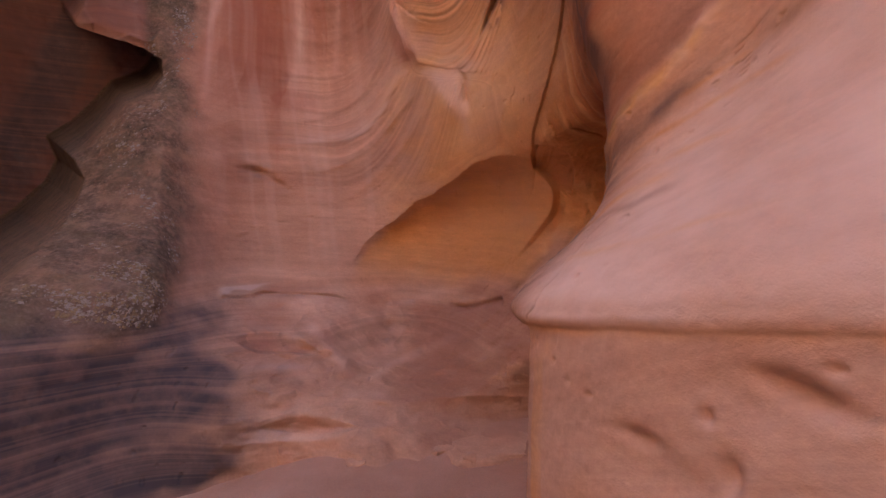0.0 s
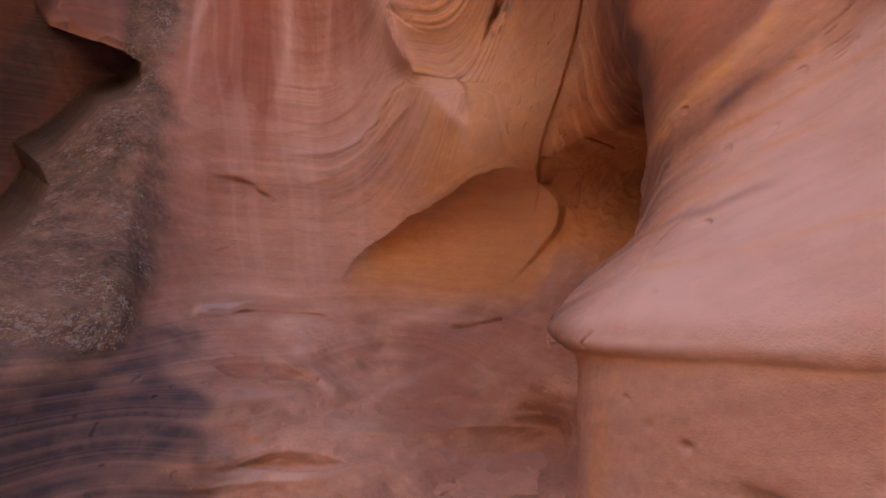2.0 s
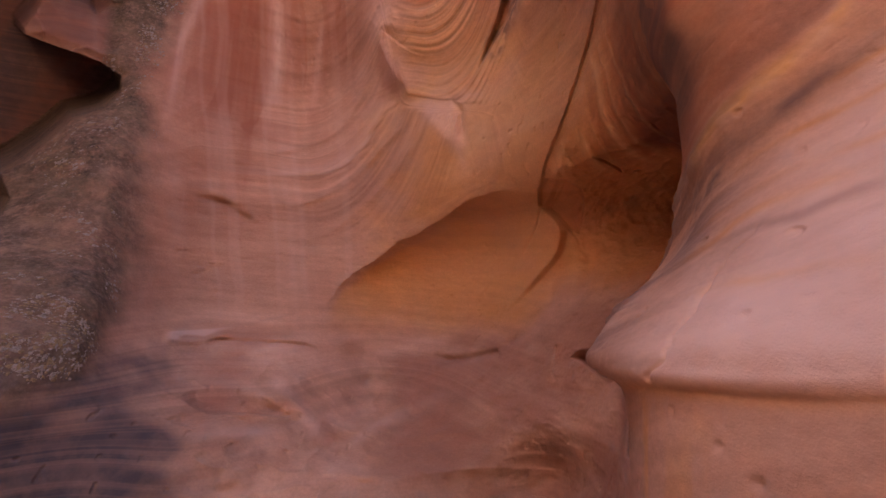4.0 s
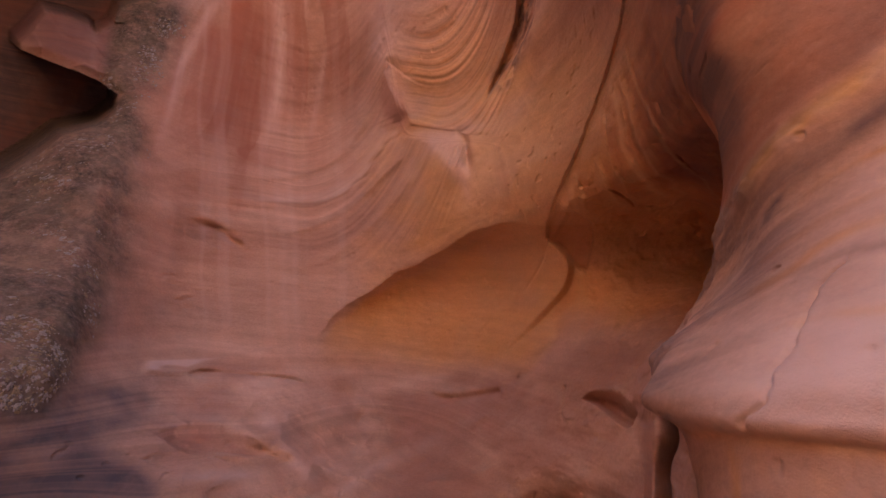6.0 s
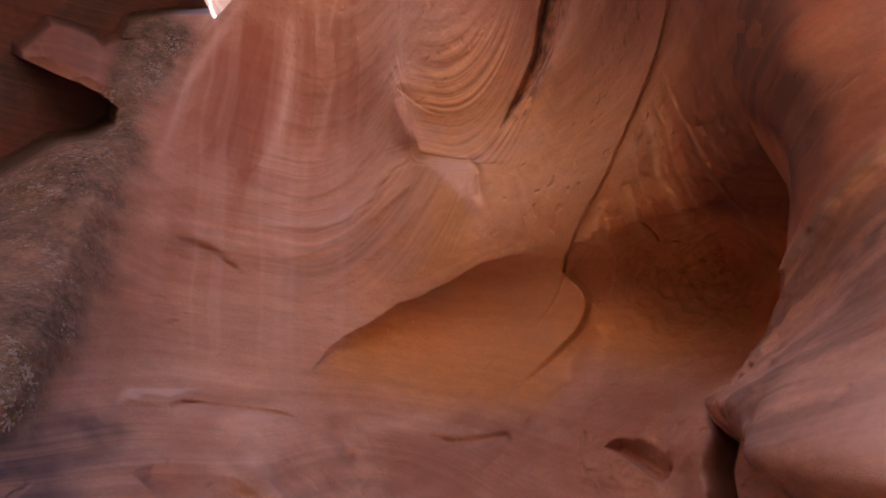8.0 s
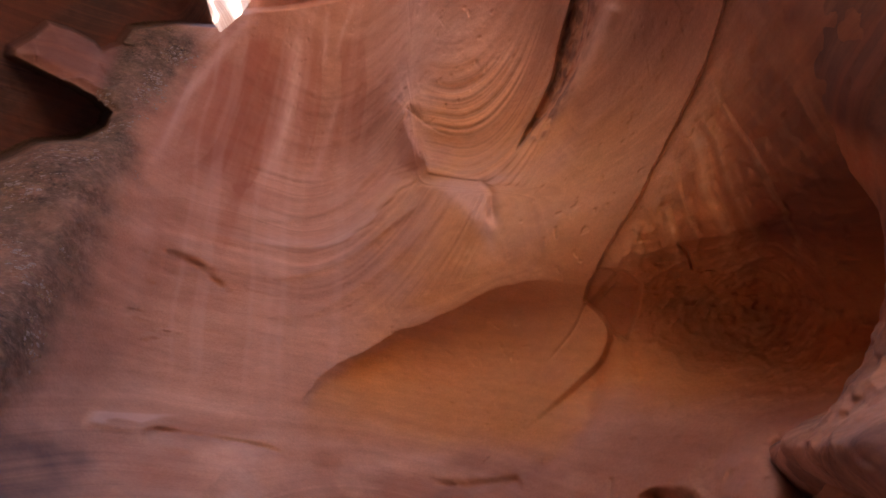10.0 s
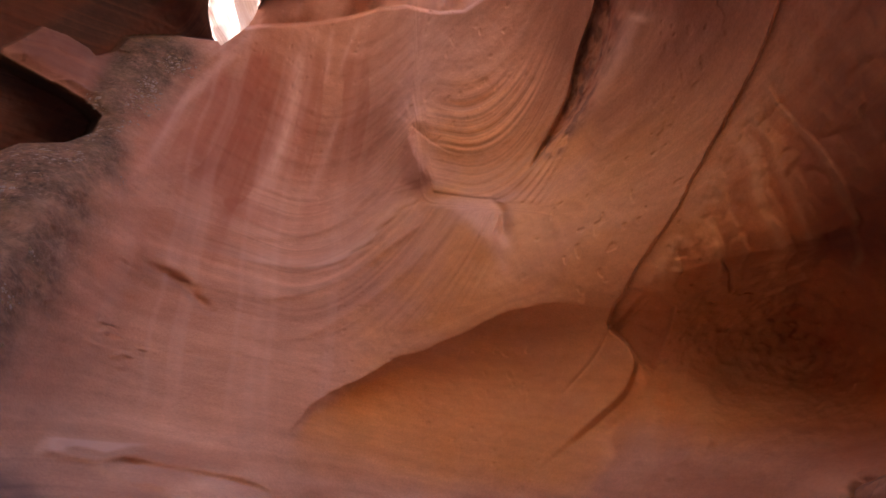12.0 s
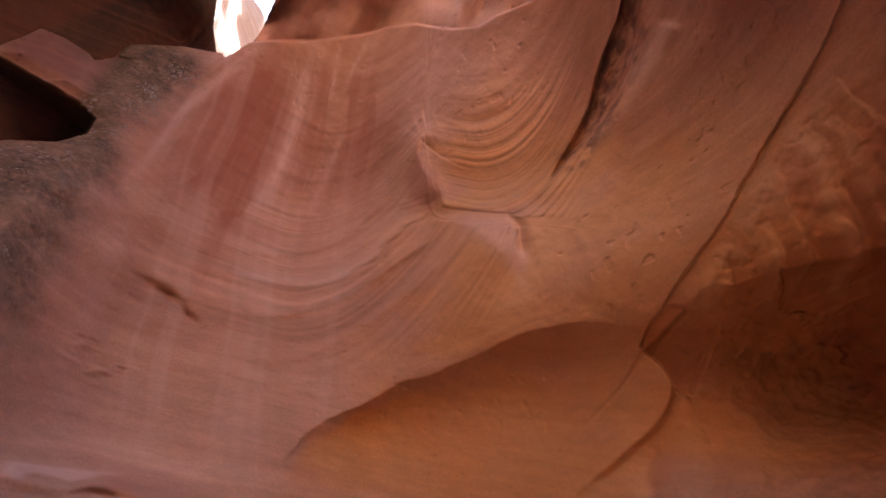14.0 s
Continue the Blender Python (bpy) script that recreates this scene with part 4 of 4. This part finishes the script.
    relief = relief + 0.030 * smooth((2 - a) / 8) * smooth((z - 1.3) / 0.08) * smooth((1.72 - z) / 0.15) * lumpy(place, 0.13, 29, 3, 0.55)
    rough = smooth((-11 - a) / 8) * smooth((z - 1.45) / 0.1) * smooth((2.0 - z) / 0.2)
    relief = relief + 0.024 * rough * lumpy(place, 0.08, 24, 3, 0.6)
    scratch = smooth((lumpy(np.stack([a / 1.6, (z - 0.014 * a) / 0.010, 0 * a], -1), 1.0, 18, 1) - 0.62) * 5) * smooth(0.0 + 2 * lumpy(place, 0.3, 19, 2)) * smooth((z - 1.75) / 0.15)
    flake = np.abs(lumpy(place, 0.07, 27, 2)) * np.exp(-(((height + 0.14) / 0.10) ** 2))
    place = place + out * (relief - 0.008 * pit - 0.005 * scratch - 0.008 * flake)[..., None]
    # rust, violet and bleached bands along the same beds
    wisps = lumpy(np.stack([a / 12, (z - 0.014 * a) / 0.06, 0 * a], -1), 1.0, 15, 4, 0.6)
    torn = smooth(0.6 + 1.5 * lumpy(place, 0.14, 12, 3) + 0.5 * wisps)
    gold = 0.9 * band * torn
    iron_shade, violet = 0.10 * band * torn + 0.08 * smooth(0.1 + 1.6 * wisps), 0.07 * smooth(-0.1 - 1.8 * wisps)
    for line, half, rust, purple in SLOPE_BANDS:
        d, u = along(a, b + sway, [(q, h * 30.0) for q, h in line])
        mark = np.exp(-((d / (30 * half)) ** 2)) * ends(u, 0.15, 0.4) * (0.35 + 0.65 * torn)
        iron_shade, violet, gold = iron_shade + 0.7 * rust * mark, violet + 1.9 * purple * mark, gold + 1.5 * rust * mark
    # shade of the overhang painted as dark rust and violet
    iron_shade = iron_shade + 0.68 * over * (0.8 + 0.4 * wisps) * smooth((10 - a) / 12) + 0.10 * (1 - upper) + 0.12 * smooth((height + 0.3) / 0.2) * (1 - over)
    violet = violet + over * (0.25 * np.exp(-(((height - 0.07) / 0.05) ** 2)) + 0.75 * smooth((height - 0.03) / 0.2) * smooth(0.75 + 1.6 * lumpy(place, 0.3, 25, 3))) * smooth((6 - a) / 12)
    drip = np.exp(-(((a - 4) / 4) ** 2)) * smooth((1.38 - z) / 0.05) * smooth(0.3 + 1.6 * lumpy(np.stack([a / 1.2, z / 0.3, 0 * a], -1), 1.0, 28, 2))
    ochre = 0.35 * over * smooth((6 - a) / 12) + gold + 0.25 * smooth((height + 0.3) / 0.15) * (1 - over) + 0.7 * drip + 0.6 * np.exp(-(((z - bench + 0.012) / 0.014) ** 2)) * lip
    # sky-lit slope above the ledge and lit south side painted paler
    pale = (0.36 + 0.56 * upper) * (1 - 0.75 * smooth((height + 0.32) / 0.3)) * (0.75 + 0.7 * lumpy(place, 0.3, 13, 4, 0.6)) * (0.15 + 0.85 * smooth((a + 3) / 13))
    # north side, turned from the light, painted darker violet
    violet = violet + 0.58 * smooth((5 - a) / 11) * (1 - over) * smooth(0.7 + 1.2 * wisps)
    pale = pale * (1 - 0.9 * over * smooth((14 - a) / 10)) * (1 - np.clip(1.3 * (iron_shade + violet), 0, 1)) + 0.4 * band
    fields = {"beds": beds, "lines": 0.3 + 0.2 * lumpy(place, 0.6, 14, 2), "iron_shade": np.clip(iron_shade, 0, 0.75), "pale": np.clip(pale, 0, 0.85), "varnish_shade": np.clip(violet, 0, 0.8), "crust": 0 * a, "ochre": np.clip(ochre, 0, 1)}
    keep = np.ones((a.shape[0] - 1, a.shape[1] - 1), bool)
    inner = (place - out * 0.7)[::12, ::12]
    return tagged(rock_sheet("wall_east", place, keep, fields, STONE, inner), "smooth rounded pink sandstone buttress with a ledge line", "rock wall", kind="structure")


buttress()


# ---- ground, the sunlit wall, and unseen walls added to shape the light ----
def ground():
    x, y = np.meshgrid(np.linspace(-7, 4, 260), np.linspace(-6, 6, 280), indexing="ij")
    p = np.stack([x, y, 0 * x], -1)
    z = 0.03 + 0.31 * smooth((y - 0.8) / 1.6) + 0.09 * smooth((x + 1.1) / 0.7) - 0.10 * smooth((-0.9 - x) / 0.6) + 0.05 * lumpy(p, 1.3, 101, 3) + 0.008 * lumpy(p, 0.12, 102, 2)
    p[..., 2] = z
    keep = np.ones((259, 279), bool)
    return tagged(rock_sheet("ground", p, keep, {"beds": z}, SAND), "pinkish wind-blown sand floor of the canyon", "ground", kind="structure")


def far_wall(name, foot, top, height, seed, label, dimming=0.0):
    """A rough canyon wall over a line on the plan, leaning back or over, of rock some way thick; the last value darkens
    it to cut bounced light.
    """
    n, m = 220, 160
    u, v = np.meshgrid(np.linspace(0, 1, n), np.linspace(0, 1, m), indexing="ij")
    foot, top = np.array(foot), np.array(top)
    at = u * (len(foot) - 1)
    i = np.minimum(at.astype(int), len(foot) - 2)
    f = smooth(at - i)[..., None]
    low, high = foot[i] * (1 - f) + foot[i + 1] * f, top[i] * (1 - f) + top[i + 1] * f
    plan = low * (1 - v[..., None]) + high * v[..., None]
    p = np.concatenate([plan, (-0.2 + v * (height + 0.2))[..., None]], -1)
    p[..., :2] += 0.45 * np.stack([lumpy(p, 1.8, seed, 3), lumpy(p, 1.8, seed + 50, 3)], -1) + 0.04 * ridges(bedding(p), seed)[..., None]
    keep = np.ones((n - 1, m - 1), bool)
    zero = 0 * u
    iron_shade = 0.4 * smooth(0.3 + 1.5 * wavy(u * 12, 1.0, seed, 2))
    back = p[::12, ::12] + np.concatenate([np.sign(p[::12, ::12, :2] - np.array((-0.8, 2.0))) * 0.8, 0 * p[::12, ::12, :1]], -1)
    return tagged(rock_sheet(name, p, keep, {"beds": bedding(p), "lines": zero + 0.6, "iron_shade": iron_shade, "pale": zero, "varnish_shade": zero + dimming * (0.8 + 0.3 * lumpy(p, 0.8, seed + 7, 2)), "crust": zero}, STONE, back), label, "rock wall", kind="structure")


ground()
# the first four stay out of view: they bounce, block or dim light
far_wall("unseen_wall_south", [(2.6, -1.6), (0.5, -2.0), (-2.5, -2.2), (-5.5, -1.8)], [(2.6, -2.2), (0.5, -2.9), (-2.5, -3.1), (-6, -2.6)], 8.5, 201, "unseen sandstone wall added across the canyon to bounce sunlight")
far_wall("unseen_wall_west", [(-5.2, -2.2), (-5.8, 0.2), (-6.4, 2.2), (-7.6, 3.4)], [(-4.8, -2.4), (-4.8, 0.2), (-4.6, 2.5), (-5.0, 4.6)], 9.0, 221, "unseen sandstone wall added to shape the light, darkened to cut bounce", 0.6)
far_wall("unseen_wall_southeast", [(2.2, 2.0), (2.3, 0.6), (2.4, -0.6), (2.6, -2.4)], [(2.0, 2.0), (2.1, 0.6), (2.2, -0.6), (2.4, -2.4)], 9.5, 261, "unseen tall wall added behind the buttress to block the sun", 0.6)
far_wall("unseen_wall_northeast", [(2.3, 2.7), (2.6, 3.6), (2.2, 5.4), (0.5, 7.5)], [(2.1, 2.7), (2.4, 3.6), (2.2, 5.4), (0.5, 7.5)], 11.0, 281, "unseen tall wall added above the alcove to block the sun", 0.6)
far_wall("wall_sunlit", [(-8.0, 6.0), (-7.2, 9.0), (-6.6, 12.0), (-6.0, 16.0)], [(-8.4, 6.0), (-7.6, 9.0), (-7.0, 12.0), (-6.4, 16.0)], 16.0, 241, "high sunlit sandstone wall beyond the slot")


# ---- loose rock at the foot of the wall ----
def loose_rock(at, size, seed, label, turn=0.0):
    """A weathered slab or stone, broken and rounded by sand."""
    bm = bmesh.new()
    bmesh.ops.create_cube(bm, size=1.0)
    bmesh.ops.bevel(bm, geom=bm.edges[:], offset=0.16, segments=2, profile=0.6, affect="EDGES")
    bmesh.ops.subdivide_edges(bm, edges=bm.edges[:], cuts=4, use_grid_fill=True)
    p = np.array([v.co for v in bm.verts])
    p = p * (1 + 0.34 * lumpy(p, 0.6, seed, 3)[:, None]) * np.array(size)
    p = p + 0.012 * np.stack([lumpy(p, 0.05, seed + k, 2) for k in range(3)], -1)
    for v, q in zip(bm.verts, p):
        v.co = q
    mesh = bpy.data.meshes.new("rock")
    bm.to_mesh(mesh)
    bm.free()
    mesh.polygons.foreach_set("use_smooth", np.ones(len(mesh.polygons), bool))
    for key in ("beds", "lines", "iron_shade", "pale", "varnish_shade", "crust"):
        layer = mesh.attributes.new(key, "FLOAT", "POINT")
        layer.data.foreach_set("value", (p[:, 2] + at[2] if key == "beds" else np.full(len(p), 0.3 if key == "lines" else 0.0)).astype(np.float32))
    mesh.materials.append(STONE)
    ob = tagged(new("rock", mesh), label, "rock", "loose rocks at the wall's foot")
    ob.matrix_world = pose(*at, 4 * math.sin(seed), 3 * math.cos(seed), turn)
    return ob


loose_rock((0.38, 3.12, 0.385), (0.62, 0.46, 0.10), 301, "flat worn sandstone slab lying in the sand", 20)
loose_rock((0.03, 3.02, 0.405), (0.15, 0.12, 0.06), 302, "small rounded sandstone fragment on the sand", 50)
loose_rock((-0.42, 2.78, 0.42), (0.10, 0.07, 0.045), 303, "small rounded sandstone fragment on the sand", 10)
loose_rock((0.22, 2.86, 0.435), (0.07, 0.06, 0.04), 304, "small rounded sandstone fragment on the sand", 75)
